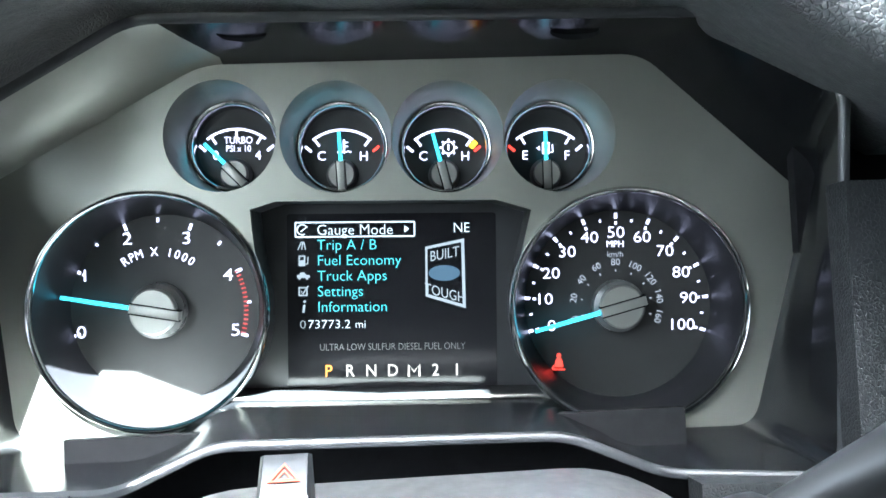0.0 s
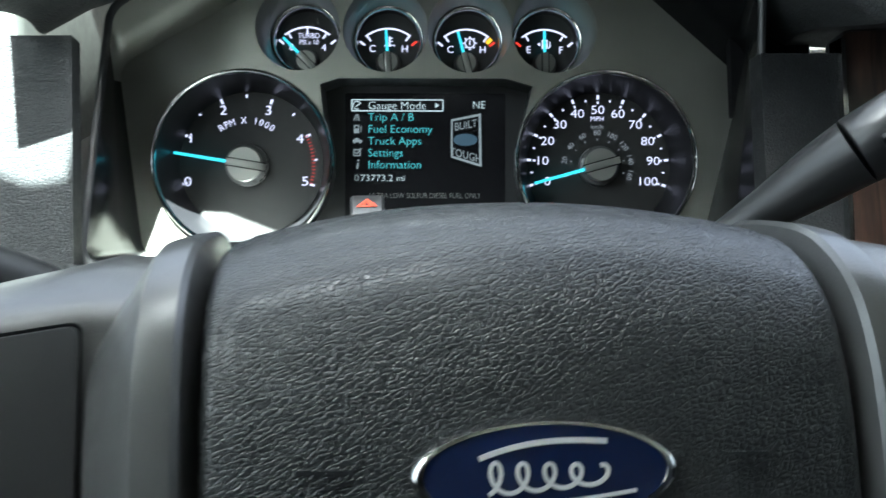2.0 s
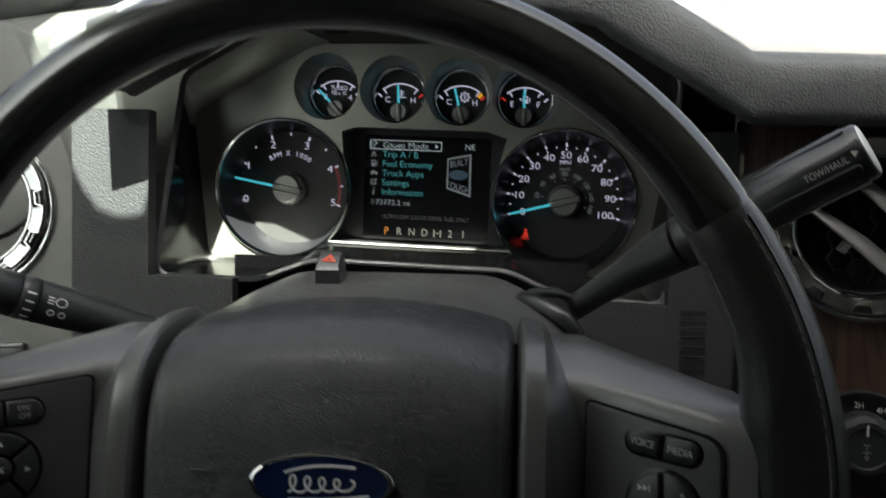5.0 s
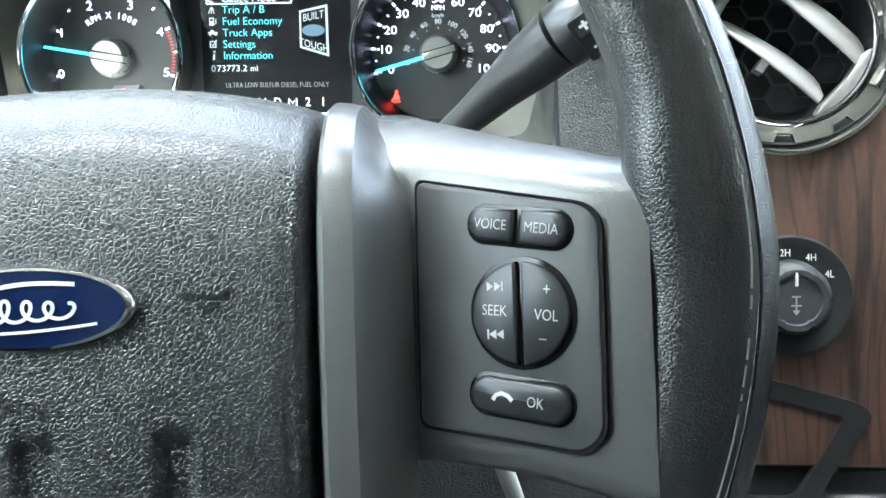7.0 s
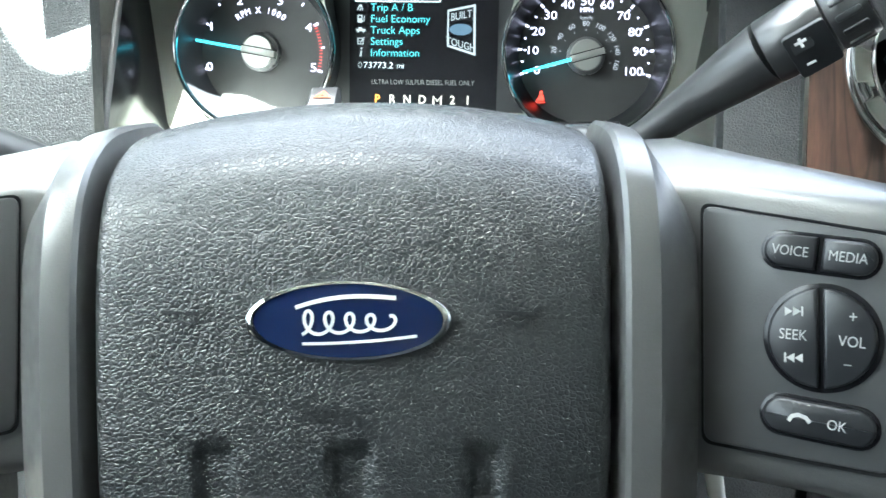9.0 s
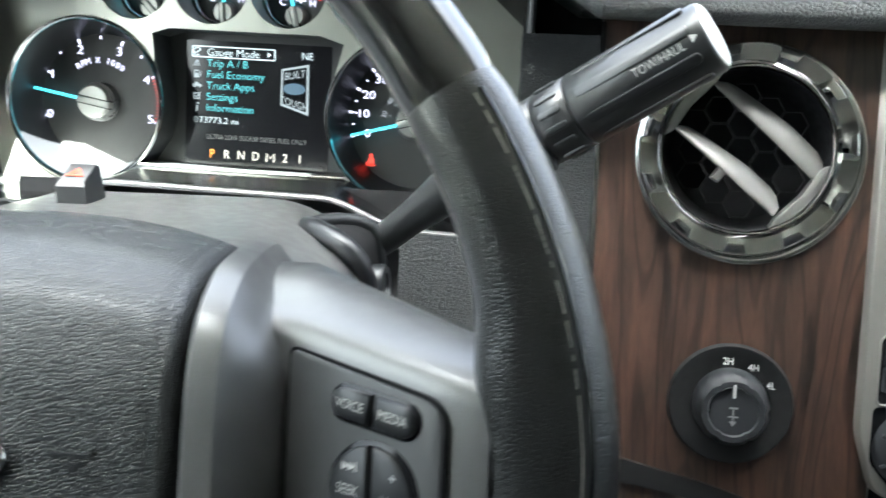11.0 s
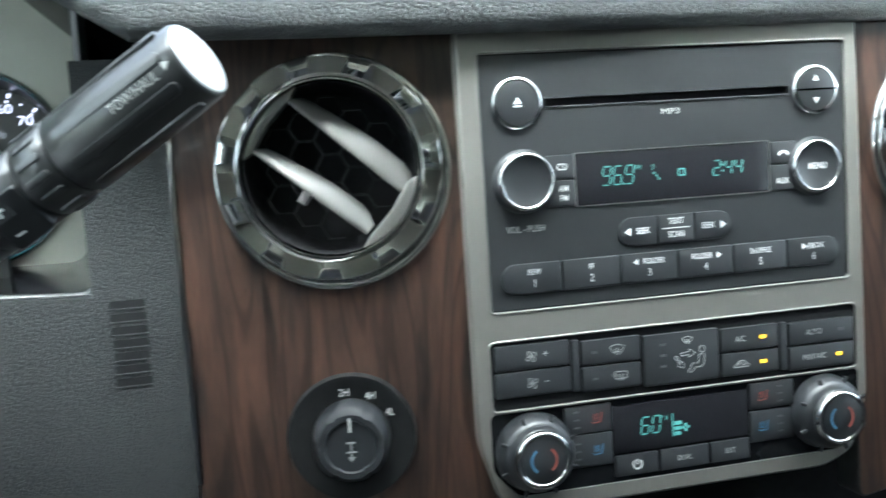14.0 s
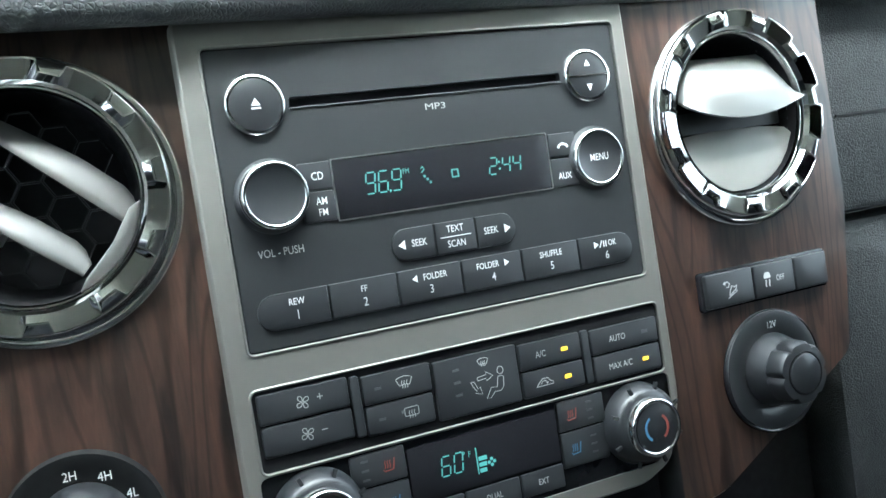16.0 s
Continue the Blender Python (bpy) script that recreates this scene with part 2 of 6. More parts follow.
def prism(poly, h0, h1, bev=0.0):
    poly = ccw(poly)
    k = len(poly)
    rings = [[(x, y, h0) for x, y in poly], [(x, y, h1 - bev) for x, y in poly]]
    if bev:
        rings.append([(x, y, h1 - bev * 0.3) for x, y in inset(poly, bev * 0.3)])
        rings.append([(x, y, h1) for x, y in inset(poly, bev)])
    return loft(rings, True, True)


def loft(rings, cap0=False, cap1=False, closed=True):
    k = len(rings[0])
    verts = [v for r in rings for v in r]
    faces = []
    for j in range(len(rings) - 1):
        for i in range(k if closed else k - 1):
            a, b = j * k + i, j * k + (i + 1) % k
            faces.append((a, b, b + k, a + k))
    if cap0:
        faces.append(tuple(range(k))[::-1])
    if cap1:
        faces.append(tuple(range((len(rings) - 1) * k, len(rings) * k)))
    return geo(verts, faces)


def holed(outer, holes, h0, h1):
    from mathutils.geometry import tessellate_polygon
    loops = [ccw(outer)] + [ccw(h)[::-1] for h in holes]
    flat = [Vector((x, y, 0)) for lp in loops for x, y in lp]
    tris = tessellate_polygon([[Vector((x, y, 0)) for x, y in lp] for lp in loops])
    k = len(flat)
    verts = [(v.x, v.y, h0) for v in flat] + [(v.x, v.y, h1) for v in flat]
    faces = []
    for t in tris:
        a, b, c = (flat[i] for i in t)
        t = t if (b - a).cross(c - a).z > 0 else t[::-1]
        faces.append(tuple(i + k for i in t))
        faces.append(tuple(t[::-1]))
    base = 0
    for lp in loops:
        q = len(lp)
        for i in range(q):
            a, b = base + i, base + (i + 1) % q
            faces.append((a, b, b + k, a + k))
        base += q
    return geo(verts, faces)


def rrect(u0, u1, v0, v1, r, k=5):
    r = min(r, abs(u1 - u0) / 2 - 0.01, abs(v1 - v0) / 2 - 0.01)
    out = []
    for cx, cy, a0 in ((u1 - r, v1 - r, 0), (u0 + r, v1 - r, 90), (u0 + r, v0 + r, 180), (u1 - r, v0 + r, 270)):
        for i in range(k + 1):
            a = radians(a0 + 90 * i / k)
            out.append((cx + r * math.cos(a), cy + r * math.sin(a)))
    return out


def oval(cx, cy, a, b=None, k=48, a0=0, a1=360):
    b = a if b is None else b
    full = abs(a1 - a0) >= 360
    return [(cx + a * math.cos(radians(a0 + (a1 - a0) * i / (k if full else k - 1))), cy + b * math.sin(radians(a0 + (a1 - a0) * i / (k if full else k - 1)))) for i in range(k)]


def rounded(poly, r, k=4):
    out, q = [], len(poly)
    for i in range(q):
        a, b, c = Vector(poly[i - 1]), Vector(poly[i]), Vector(poly[(i + 1) % q])
        d1, d2 = min(r, (a - b).length * 0.45), min(r, (c - b).length * 0.45)
        p, s = b + (a - b).normalized() * d1, b + (c - b).normalized() * d2
        for j in range(k + 1):
            t = j / k
            w = p * (1 - t) ** 2 + b * 2 * t * (1 - t) + s * t * t
            out.append((w.x, w.y))
    return out


def lathe(profile, cx=0, cy=0, k=48, stretch=1.0):
    rings = [[(cx + r * math.cos(2 * math.pi * i / k), cy + stretch * r * math.sin(2 * math.pi * i / k), h) for i in range(k)] for r, h in profile]
    bm = loft(rings)
    bmesh.ops.remove_doubles(bm, verts=bm.verts, dist=0.0005)
    return bm


def tube(path, radii, k=16, flat=1.0):
    pts = [Vector(p) for p in path]
    rings, side = [], None
    for i, p in enumerate(pts):
        d = (pts[min(i + 1, len(pts) - 1)] - pts[max(i - 1, 0)]).normalized()
        if side is None:
            side = d.orthogonal().normalized()
        side = (side - d * side.dot(d)).normalized()
        up = d.cross(side)
        r = radii[i] if hasattr(radii, "__len__") else radii
        rings.append([tuple(p + side * r * math.cos(2 * math.pi * j / k) + up * r * flat * math.sin(2 * math.pi * j / k)) for j in range(k)])
    return loft(rings, True, True)


def box(u0, u1, v0, v1, h0, h1, bev=0.0):
    return prism([(u0, v0), (u1, v0), (u1, v1), (u0, v1)], h0, h1, bev)


def stroke(path, w, h0, h1):
    """A flat line of width w through points."""
    rings, k = [], len(path)
    pts = [Vector(p) for p in path]
    left, right = [], []
    for i, p in enumerate(pts):
        d = (pts[min(i + 1, k - 1)] - pts[max(i - 1, 0)]).normalized()
        q = Vector((-d.y, d.x)) * w / 2
        left.append((p.x + q.x, p.y + q.y))
        right.append((p.x - q.x, p.y - q.y))
    verts = [(x, y, h) for h in (h0, h1) for x, y in left + right]
    faces = []
    n2 = 2 * k
    for i in range(k - 1):
        faces += [(n2 + i, n2 + k + i, n2 + k + i + 1, n2 + i + 1), (i, i + 1, n2 + i + 1, n2 + i), (k + i + 1, k + i, n2 + k + i, n2 + k + i + 1)]
    return geo(verts, faces)


def finish(ob, me, bm, smooth, m):
    if m is not None:
        bm.transform(m)
    bm.transform(Matrix.Scale(0.001, 4))
    bmesh.ops.recalc_face_normals(bm, faces=bm.faces)
    bm.to_mesh(me)
    bm.free()
    me.polygons.foreach_set("use_smooth", [True] * len(me.polygons))
    me.set_sharp_from_angle(angle=radians(smooth))


def part(name, bm, material, parent, label="", m=None, smooth=35):
    me = bpy.data.meshes.new(name)
    ob = new(name, me)
    finish(ob, me, bm, smooth, m)
    me.materials.append(material)
    ob.parent = parent
    return tagged(ob, label)


def thing(name, m, label, category, group="", kind=""):
    ob = new(name)
    ob.empty_display_size = 0.02
    ob.matrix_world = m
    return tagged(ob, label, category, group, kind)


def solid(name, bm, material, m, label, category, group="", kind="", smooth=35):
    me = bpy.data.meshes.new(name)
    ob = new(name, me)
    finish(ob, me, bm, smooth, None)
    me.materials.append(material)
    ob.matrix_world = m
    return tagged(ob, label, category, group, kind)


def words(text, size, x, y, h, material, parent, m=None, turn=0.0, wide=1.0, bold=0.0, align="CENTER", name="lettering", thick=0.12):
    cu = bpy.data.curves.new("words", "FONT")
    cu.body, cu.size, cu.offset, cu.align_x, cu.align_y = text, size, bold * size, align, "CENTER"
    cu.resolution_u = 3
    if material is PRINT:
        cu.offset += 0.002 * size
    tmp = bpy.data.objects.new("words", cu)
    me = bpy.data.meshes.new_from_object(tmp)
    bm = bmesh.new()
    bm.from_mesh(me)
    bpy.data.objects.remove(tmp)
    bpy.data.curves.remove(cu)
    bpy.data.meshes.remove(me)
    bm.transform(Matrix.Translation((x, y, h + thick)) @ Matrix.Rotation(radians(turn), 4, "Z") @ Matrix.Diagonal((wide, 1, 1, 1)))
    return part(name, bm, material, parent, m=m)


def basis(o, ex, ev):
    ex = Vector(ex).normalized()
    ev = Vector(ev)
    ev = (ev - ex * ev.dot(ex)).normalized()
    en = ex.cross(ev)
    m = Matrix.Identity(4)
    for i in range(3):
        m[i][0], m[i][1], m[i][2], m[i][3] = ex[i], ev[i], en[i], o[i]
    return m


def lean(o, tilt, yaw=0.0):
    a, w = radians(tilt), radians(yaw)
    return basis(o, (math.cos(w), math.sin(w), 0), (-math.sin(w) * math.sin(a), math.cos(w) * math.sin(a), math.cos(a)))


CL = basis((0.0011, 0.0120, -0.0034), (0.9958, -0.0915, 0), (0.0252, 0.2745, 0.9613))
ST = lean((0.4974, -0.1342, 0.0140), 19.3)
WH = lean((-0.0038, -0.3773, -0.0005), 26.0)
LP = lean((-0.3294, -0.0882, 0.0141), 21.0, 5.0)
FLATM = Matrix.Identity(4)


def local(m, p):
    """World metres to the millimetres of a local system."""
    return m.inverted() @ Vector(p) * 1000


# ---- the cab shell and the ground outside ----
def slab(name, pts, material, label, category="cab trim", kind="structure", thick=12):
    """A wall through four corners in metres, thickened."""
    p = [Vector(q) * 1000 for q in pts]
    nrm = (p[1] - p[0]).cross(p[-1] - p[0]).normalized() * thick
    k = len(p)
    bm = geo([tuple(q) for q in p] + [tuple(q + nrm) for q in p], [tuple(range(k)), tuple(range(k, 2 * k))[::-1]] + [(i, (i + 1) % k, k + (i + 1) % k, k + i) for i in range(k)])
    return solid(name, bm, material, FLATM, label, category, kind=kind)


# unseen ground, coloured pale so that it bounces light into the cab
GROUND = mat("pale_bounce_ground", (0.3, 0.295, 0.28), 0.9, bump=("noise", 12, 0.5, 0.02), vary=0.2)
gm = geo([(-90000, -90000, -1350), (90000, -90000, -1350), (90000, 90000, -1350), (-90000, 90000, -1350)], [(0, 1, 2, 3)])
solid("ground", gm, GROUND, FLATM, "unseen ground outside the truck, pale to bounce light inside", "ground", kind="structure")

XL, XR, ZR, YB = -0.44, 1.42, 0.62, -1.95
slab("floor", [(XL, YB, -0.75), (XR, YB, -0.75), (XR, 0.35, -0.75), (XL, 0.35, -0.75)], CARPET, "dark carpeted cab floor", "floor")
# the unseen roof, its front edge bowed and notched to shape the sun patches
RO = [(XL, YB), (XR, YB), (XR, -0.42), (1.0, -0.408), (0.49, -0.40), (0.0, -0.386), (-0.205, -0.382), (-0.222, -0.40), (-0.232, -0.43), (-0.25, -0.432), (-0.266, -0.427), (-0.276, -0.415), (-0.29, -0.39), (-0.30, -0.345), (XL, -0.345)]
roof = holed([(x * 1000, y * 1000) for x, y in RO], [], ZR * 1000, ZR * 1000 + 35)
solid("ceiling", roof, HEADL, FLATM, "unseen pale cloth headliner, front edge cut to shape the sunlight", "ceiling", kind="structure")
# unseen boards added to keep the sun off parts of dash and gauges
for x0, x1, dz in ((0.012, 0.51, 0.0), (0.44, 1.06, -0.022)):
    vis = prism(rounded([(x0 * 1000, 0), (x1 * 1000, 0), (x1 * 1000, 182), (x0 * 1000, 182)], 30), -8, 8, 5)
    solid("shade_visor", vis, HEADL, basis((0, -0.418, 0.607 + dz), (1, 0, 0), (0, 0.8, -0.6)), "unseen pale cloth visor board added to shade the dash", "sun visor", kind="structure")


def glass(name, clear, gloss=None):
    m = bpy.data.materials.new(name)
    m.use_nodes = True
    n, l = m.node_tree.nodes, m.node_tree.links
    thru, shine, blend, edge = n.new("ShaderNodeBsdfTransparent"), n.new("ShaderNodeBsdfGlossy"), n.new("ShaderNodeMixShader"), n.new("ShaderNodeFresnel")
    thru.inputs[0].default_value = (*clear, 1)
    shine.inputs["Roughness"].default_value = 0.02
    if gloss is None:
        l.new(edge.outputs[0], blend.inputs[0])
    else:
        blend.inputs[0].default_value = gloss
    for u, v in ((thru.outputs[0], blend.inputs[1]), (shine.outputs[0], blend.inputs[2]), (blend.outputs[0], n["Material Output"].inputs[0])):
        l.new(u, v)
    return m


TINT = glass("dark_tinted_glass", (0.16, 0.17, 0.17))
GREEN = glass("lightly_tinted_glass", (0.85, 0.87, 0.86), 0.06)
backw = holed([(XL * 1000, -750), (XR * 1000, -750), (XR * 1000, ZR * 1000), (XL * 1000, ZR * 1000)], [], 0, 20)
solid("wall_back", backw, SEATM, basis((0, YB, 0), (1, 0, 0), (0, 0, 1)), "dark rear cab wall behind the seats", "wall", kind="structure")
slab("wall_left", [(XL, YB, -0.75), (XL, 0.4, -0.75), (XL, 0.4, 0.03), (XL, YB, 0.08)], PANEL, "dark lower door wall", "wall")
slab("wall_right", [(XR, YB, -0.75), (XR, 0.4, -0.75), (XR, 0.4, 0.03), (XR, YB, 0.08)], PANEL, "dark lower passenger door wall", "wall")
for x, nm in ((XL, "wall_left_rear"), (XR, "wall_right_rear")):
    sidew = holed([(YB * 1000, 60), (-720, 60), (-720, ZR * 1000), (YB * 1000, ZR * 1000)], [rounded([(YB * 1000 + 130, 95), (-960, 95), (-960, 560), (YB * 1000 + 200, 560)], 50)], -6, 6)
    solid(nm, sidew, HEADL, basis((x, 0, 0), (0, 1, 0), (0, 0, 1)), "pale rear side of the cab with a door window", "wall", kind="structure")
    pane = prism(rounded([(YB * 1000 + 122, 87), (-952, 87), (-952, 568), (YB * 1000 + 192, 568)], 50), -2, 2)
    solid("window_" + ("left" if x < 0 else "right"), pane, TINT, basis((x, 0, 0), (0, 1, 0), (0, 0, 1)), "dark tinted rear door window", "window", kind="structure")
# unseen door panes added to weaken the light from both sides
for x, nm in ((XL - 0.004, "left"), (XR + 0.004, "right")):
    pane = prism([(-718, 30), (30, 30), (30, 330), (-200, 470), (-525, 640), (-718, 640)], -2, 2)
    solid("dimming_pane_" + nm, pane, GREEN, basis((x, 0, 0), (0, 1, 0), (0, 0, 1)), "unseen front door pane, tinted to dim the side light", "window", kind="structure")
slab("firewall", [(XL, 0.4, -0.75), (XR, 0.4, -0.75), (XR, 0.4, 0.12), (XL, 0.4, 0.12)], CARPET, "dark firewall under the dash", "wall")
for x, nm in ((XL, "trim_left"), (XR, "trim_right")):
    sgn = -1 if x < 0 else 1
    pil = tube([(x * 1000, 420, 130), (x * 1000 - sgn * 38, 100, 290), (x * 1000 - sgn * 92, -200, 455), (x * 1000 - sgn * 140, -450, 590), (x * 1000 - sgn * 152, -525, 632)], [34, 33, 32, 31, 30], 12)
    solid("pillar_" + nm, pil, BEIGE, FLATM, "pale grey windshield pillar trim", "pillar", kind="structure")
    slab("frame_" + nm, [(x, 0.02, 0.335), (x - sgn * 0.05, 0.02, 0.335), (x - sgn * 0.092, -0.2, 0.455), (x - sgn * 0.152, -0.525, 0.632), (x, -0.525, 0.632)], BEIGE, "pale grey upper door frame beside the pillar", "door frame", thick=10)
    pil = tube([(x * 1000, -900, 60), (x * 1000, -900, 620)], [50, 50], 12)
    solid("pillar_" + nm, pil, BEIGE, FLATM, "pale grey door pillar trim", "pillar", kind="structure")

# ---- dash top: the padded front edge that arches over the gauges ----
STN = [(-0.222, 0.1055, -0.131), (-0.196, 0.119, -0.131), (-0.188, 0.123, -0.102), (-0.173, 0.1315, -0.081), (-0.156, 0.141, -0.071), (-0.140, 0.150, -0.078), (-0.115, 0.159, -0.093), (-0.110, 0.159, -0.095), (-0.090, 0.160, -0.1), (-0.082, 0.160, -0.101), (-0.05, 0.160, -0.106), (-0.02, 0.160, -0.117), (0.097, 0.1605, -0.116), (0.1245, 0.1535, -0.113), (0.2195, 0.0975, -0.134),
       (0.30, 0.0945, -0.124), (0.55, 0.0915, -0.114), (0.90, 0.0895, -0.108), (1.40, 0.088, -0.106)]
SEC = [(0.135, -0.018), (0.108, -0.024), (0.085, -0.010), (0.010, -0.004), (0.001, -0.003), (-0.003, 0.002), (-0.004, 0.008), (-0.002, 0.022), (0.001, 0.031), (0.004, 0.036), (0.009, 0.039), (0.018, 0.040)]
for _ in range(2):
    SEC = [SEC[0]] + [(a[0] * w + b[0] * (1 - w), a[1] * w + b[1] * (1 - w)) for a, b in zip(SEC, SEC[1:]) for w in (0.75, 0.25)] + [SEC[-1]]
TOPS = [(0.018, 0.040), (0.10, 0.046), (0.20, 0.046), (0.34, 0.036), (0.47, 0.02)]


def dense(st, step=0.02):
    out = []
    for a, b in zip(st, st[1:]):
        k = max(1, int((b[0] - a[0]) / step))
        out += [tuple(a[i] + (b[i] - a[i]) * j / k for i in range(3)) for j in range(k)]
    return out + [st[-1]]


def dash_strip(sec):
    rings = []
    for x, z, y in dense(STN):
        high = max(0.0, z - 0.095)
        # the left facet of the hood leans out over the driver
        tip = min(1.0, max(0.0, (-0.09 - x) / 0.02))
        ring = []
        for dy, dz in sec:
            fall = high * min(1.0, max(0.0, (dy - 0.12) / 0.3))
            over = 0.43 * max(0.0, dz - 0.003) * tip if dy < 0.05 else 0.0
            ring.append((x * 1000, (y + dy - over) * 1000, (z + dz - fall) * 1000))
        rings.append(ring)
    return loft(rings, closed=False)


dash = thing("dashboard", FLATM, "dark grained dashboard pad with a raised hood over the gauges", "dashboard")
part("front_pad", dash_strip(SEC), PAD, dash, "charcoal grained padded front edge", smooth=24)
part("top_pad", dash_strip(TOPS), TOPM, dash, "grained top, sunlight put into its pale colour", smooth=24)
# storage tray on the dash top with ribs
tray = thing("dash_tray", basis((0.47, 0.13, 0.1385), (1, 0, 0), (0, 1, 0)), "pale ribbed storage tray on the dash top", "tray")
part("rim", holed(rounded([(-240, -198), (330, -198), (330, 135), (-192, 135)], 22), [rounded([(-218, -168), (310, -168), (310, 118), (-176, 118)], 20)], -4, 5), STONE, tray, "raised pale rim")
part("front_slope", loft([[(-214, -170, 4.8), (310, -170, 4.8)], [(-212, -150, 0.8), (310, -150, 0.8)]], closed=False), STONE, tray, "grained sloping front of the tray")
part("tray_floor", prism(rounded([(-220, -170), (312, -170), (312, 120), (-178, 120)], 18), -4, 0.6), STONE, tray)
for i in range(9):
    u = -176 + 52 * i
    part("rib", prism(rounded([(u - 4, -128), (u + 4, -128), (u + 37, 90), (u + 29, 90)], 3.5), 0, 5, 2), STONE, tray)
# the far left dash end below the pillar
part("end_pad", prism(rounded([(-440, -15), (-300, -15), (-228, -40), (-228, 330), (-440, 330)], 12), 10, 132, 10), BEIGE, dash, "pale grey dash end beside the pillar")

# lower dash panel round the gauges
BEZ = [(-180, -62, 112), (-104, -61, 112), (-66, -45, 98), (78, -48, 76), (119, -64.5, 76), (190, -65.5, 80), (190, 96, 84), (141, 127, 76), (-106, 127, 70), (-184, 86, 62)]
PLT = [(-177, -59, 28), (-104, -59, 28), (-78, -41, 28), (77, -41, 28), (102, -58, 28), (174, -56, 28), (200, 53, 28), (121, 122, 28), (-88, 118, 28), (-192, 60, 28)]
to_st = [local(ST, CL @ (Vector(p) * 0.001)) for p in BEZ]
hole = [(p.x, p.y) for p in to_st]
lower = thing("lower_dash_panel", ST, "black grained plastic panel round the gauge cluster", "dash panel")
u_shape = [(-745, -330), (-266, -330), (-266, 77), (hole[5][0] + 1, 77), (hole[5][0] + 1, hole[5][1] - 1), (hole[4][0] + 4, hole[4][1] - 1), (hole[4][0] + 4, hole[4][1] - 70), (hole[1][0] - 14, hole[1][1] - 70), (hole[1][0] - 14, hole[1][1] - 1), (hole[0][0] - 1, hole[0][1] - 1), (hole[0][0] - 1, 88), (-745, 88)]
part("panel", holed(u_shape, [], -48, -33), PANEL, lower)
# dark sheets behind the panel stand in for the shade in its gaps
part("gap_shade_sheet", box(hole[5][0] + 3, -262, 50, 130, -84, -78), DARK, lower, "dark sheet that stands for the shade under the hood")
part("column_shade_sheet", box(hole[1][0] - 30, hole[4][0] + 20, hole[1][1] - 90, hole[3][1] + 4, -96, -90), DARK, lower, "dark sheet that stands for the shade above the steering column")
for i in range(7):
    v = -49.5 - 6.9 * i
    part("slot", prism(rrect(-306.5, -288.5, v - 2.1, v + 2.1, 0.8), -36, -32.7), DARK, lower, "narrow speaker slot")
    part("slot_lip", box(-306.5, -288.5, v - 2.9, v - 2.1, -35, -32.2, 0.3), PANEL, lower)
part("knee_bolster", prism(rounded([(-745, -560), (-130, -560), (-130, -200), (-266, -200), (-266, -320), (-745, -320)], 20), -120, -60, 10), PANEL, lower)

# ---- instrument cluster ----
clus = thing("instrument_cluster", CL, "lit truck gauge cluster with two large dials and four small ones", "gauge cluster")
GA = [(-77.3, 81.2), (-24.0, 80.4), (27.4, 80.0), (79.0, 80.0)]
TA, SP = (-114.6, 1.0), (114.6, 1.0)
holes = [oval(*TA, 55.5, k=64), oval(*SP, 55.5, k=64)] + [oval(x * 1.035, y + 3.2, 26.8, k=40) for x, y in GA]
ring_in = rounded([p[:2] for p in PLT], 10, 5)
lcd_clip = [(-66, 49), (-54, 53), (51, 53), (68, 48), (63.5, 30), (59, 8), (59, -6), (62, -22), (73, -40), (-75, -40), (-63, -22), (-59.5, -6), (-59.5, 8), (-64, 30)]
part("bezel_plate", holed(ring_in, holes + [lcd_clip], 24, 28), PLATE, clus, "silver green painted plate")
outer3 = rounded([p[:2] for p in BEZ], 10, 5)
def ring3(poly, src):
    out = []
    for x, y in poly:
        w = sum(1 / ((x - p[0]) ** 2 + (y - p[1]) ** 2 + 4) for p in src)
        out.append((x, y, sum(p[2] / ((x - p[0]) ** 2 + (y - p[1]) ** 2 + 4) for p in src) / w))
    return out
mid_r = [((a[0] * 0.35 + b[0] * 0.65), (a[1] * 0.35 + b[1] * 0.65), 60) for a, b in zip(ring_in, ring3(outer3, BEZ))]
sur = [[(x, y, 28) for x, y in ring_in], [(x, y, 34) for x, y in inset(ring_in, -2.0)], mid_r, ring3(outer3, BEZ)]
# one upper band in two colours that stand for its bright and dark reflections
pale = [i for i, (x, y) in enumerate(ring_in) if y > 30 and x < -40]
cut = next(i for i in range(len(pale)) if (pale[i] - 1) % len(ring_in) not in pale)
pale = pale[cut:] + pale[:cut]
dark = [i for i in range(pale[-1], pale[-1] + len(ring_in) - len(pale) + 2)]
part("surround", loft([[r[i % len(r)] for i in dark] for r in sur], closed=False), SURR, clus, "deep satin black surround, upper right black for its dark reflection", smooth=60)
part("upper_surround", loft([[r[i] for i in pale] for r in sur], closed=False), PLATE, clus, "left part of upper surround, silver green for its bright reflection", smooth=60)
lip0, lip1 = ring3(outer3, BEZ), ring3(inset(outer3, -5), BEZ)
part("surround_lip", loft([lip0, [(x, y, h + 2.5) for x, y, h in ring3(inset(outer3, -1.5), BEZ)], [(x, y, h + 2.5) for x, y, h in ring3(inset(outer3, -4), BEZ)], [(x, y, h - 8) for x, y, h in lip1]]), BUTTON, clus, "rolled black edge", smooth=60)
part("chrome_strip", tube([(-75, -40.6, 29), (0, -40.9, 29), (73, -40.6, 29)], 0.7, 8), FRAME, clus, "thin bright strip under the display")
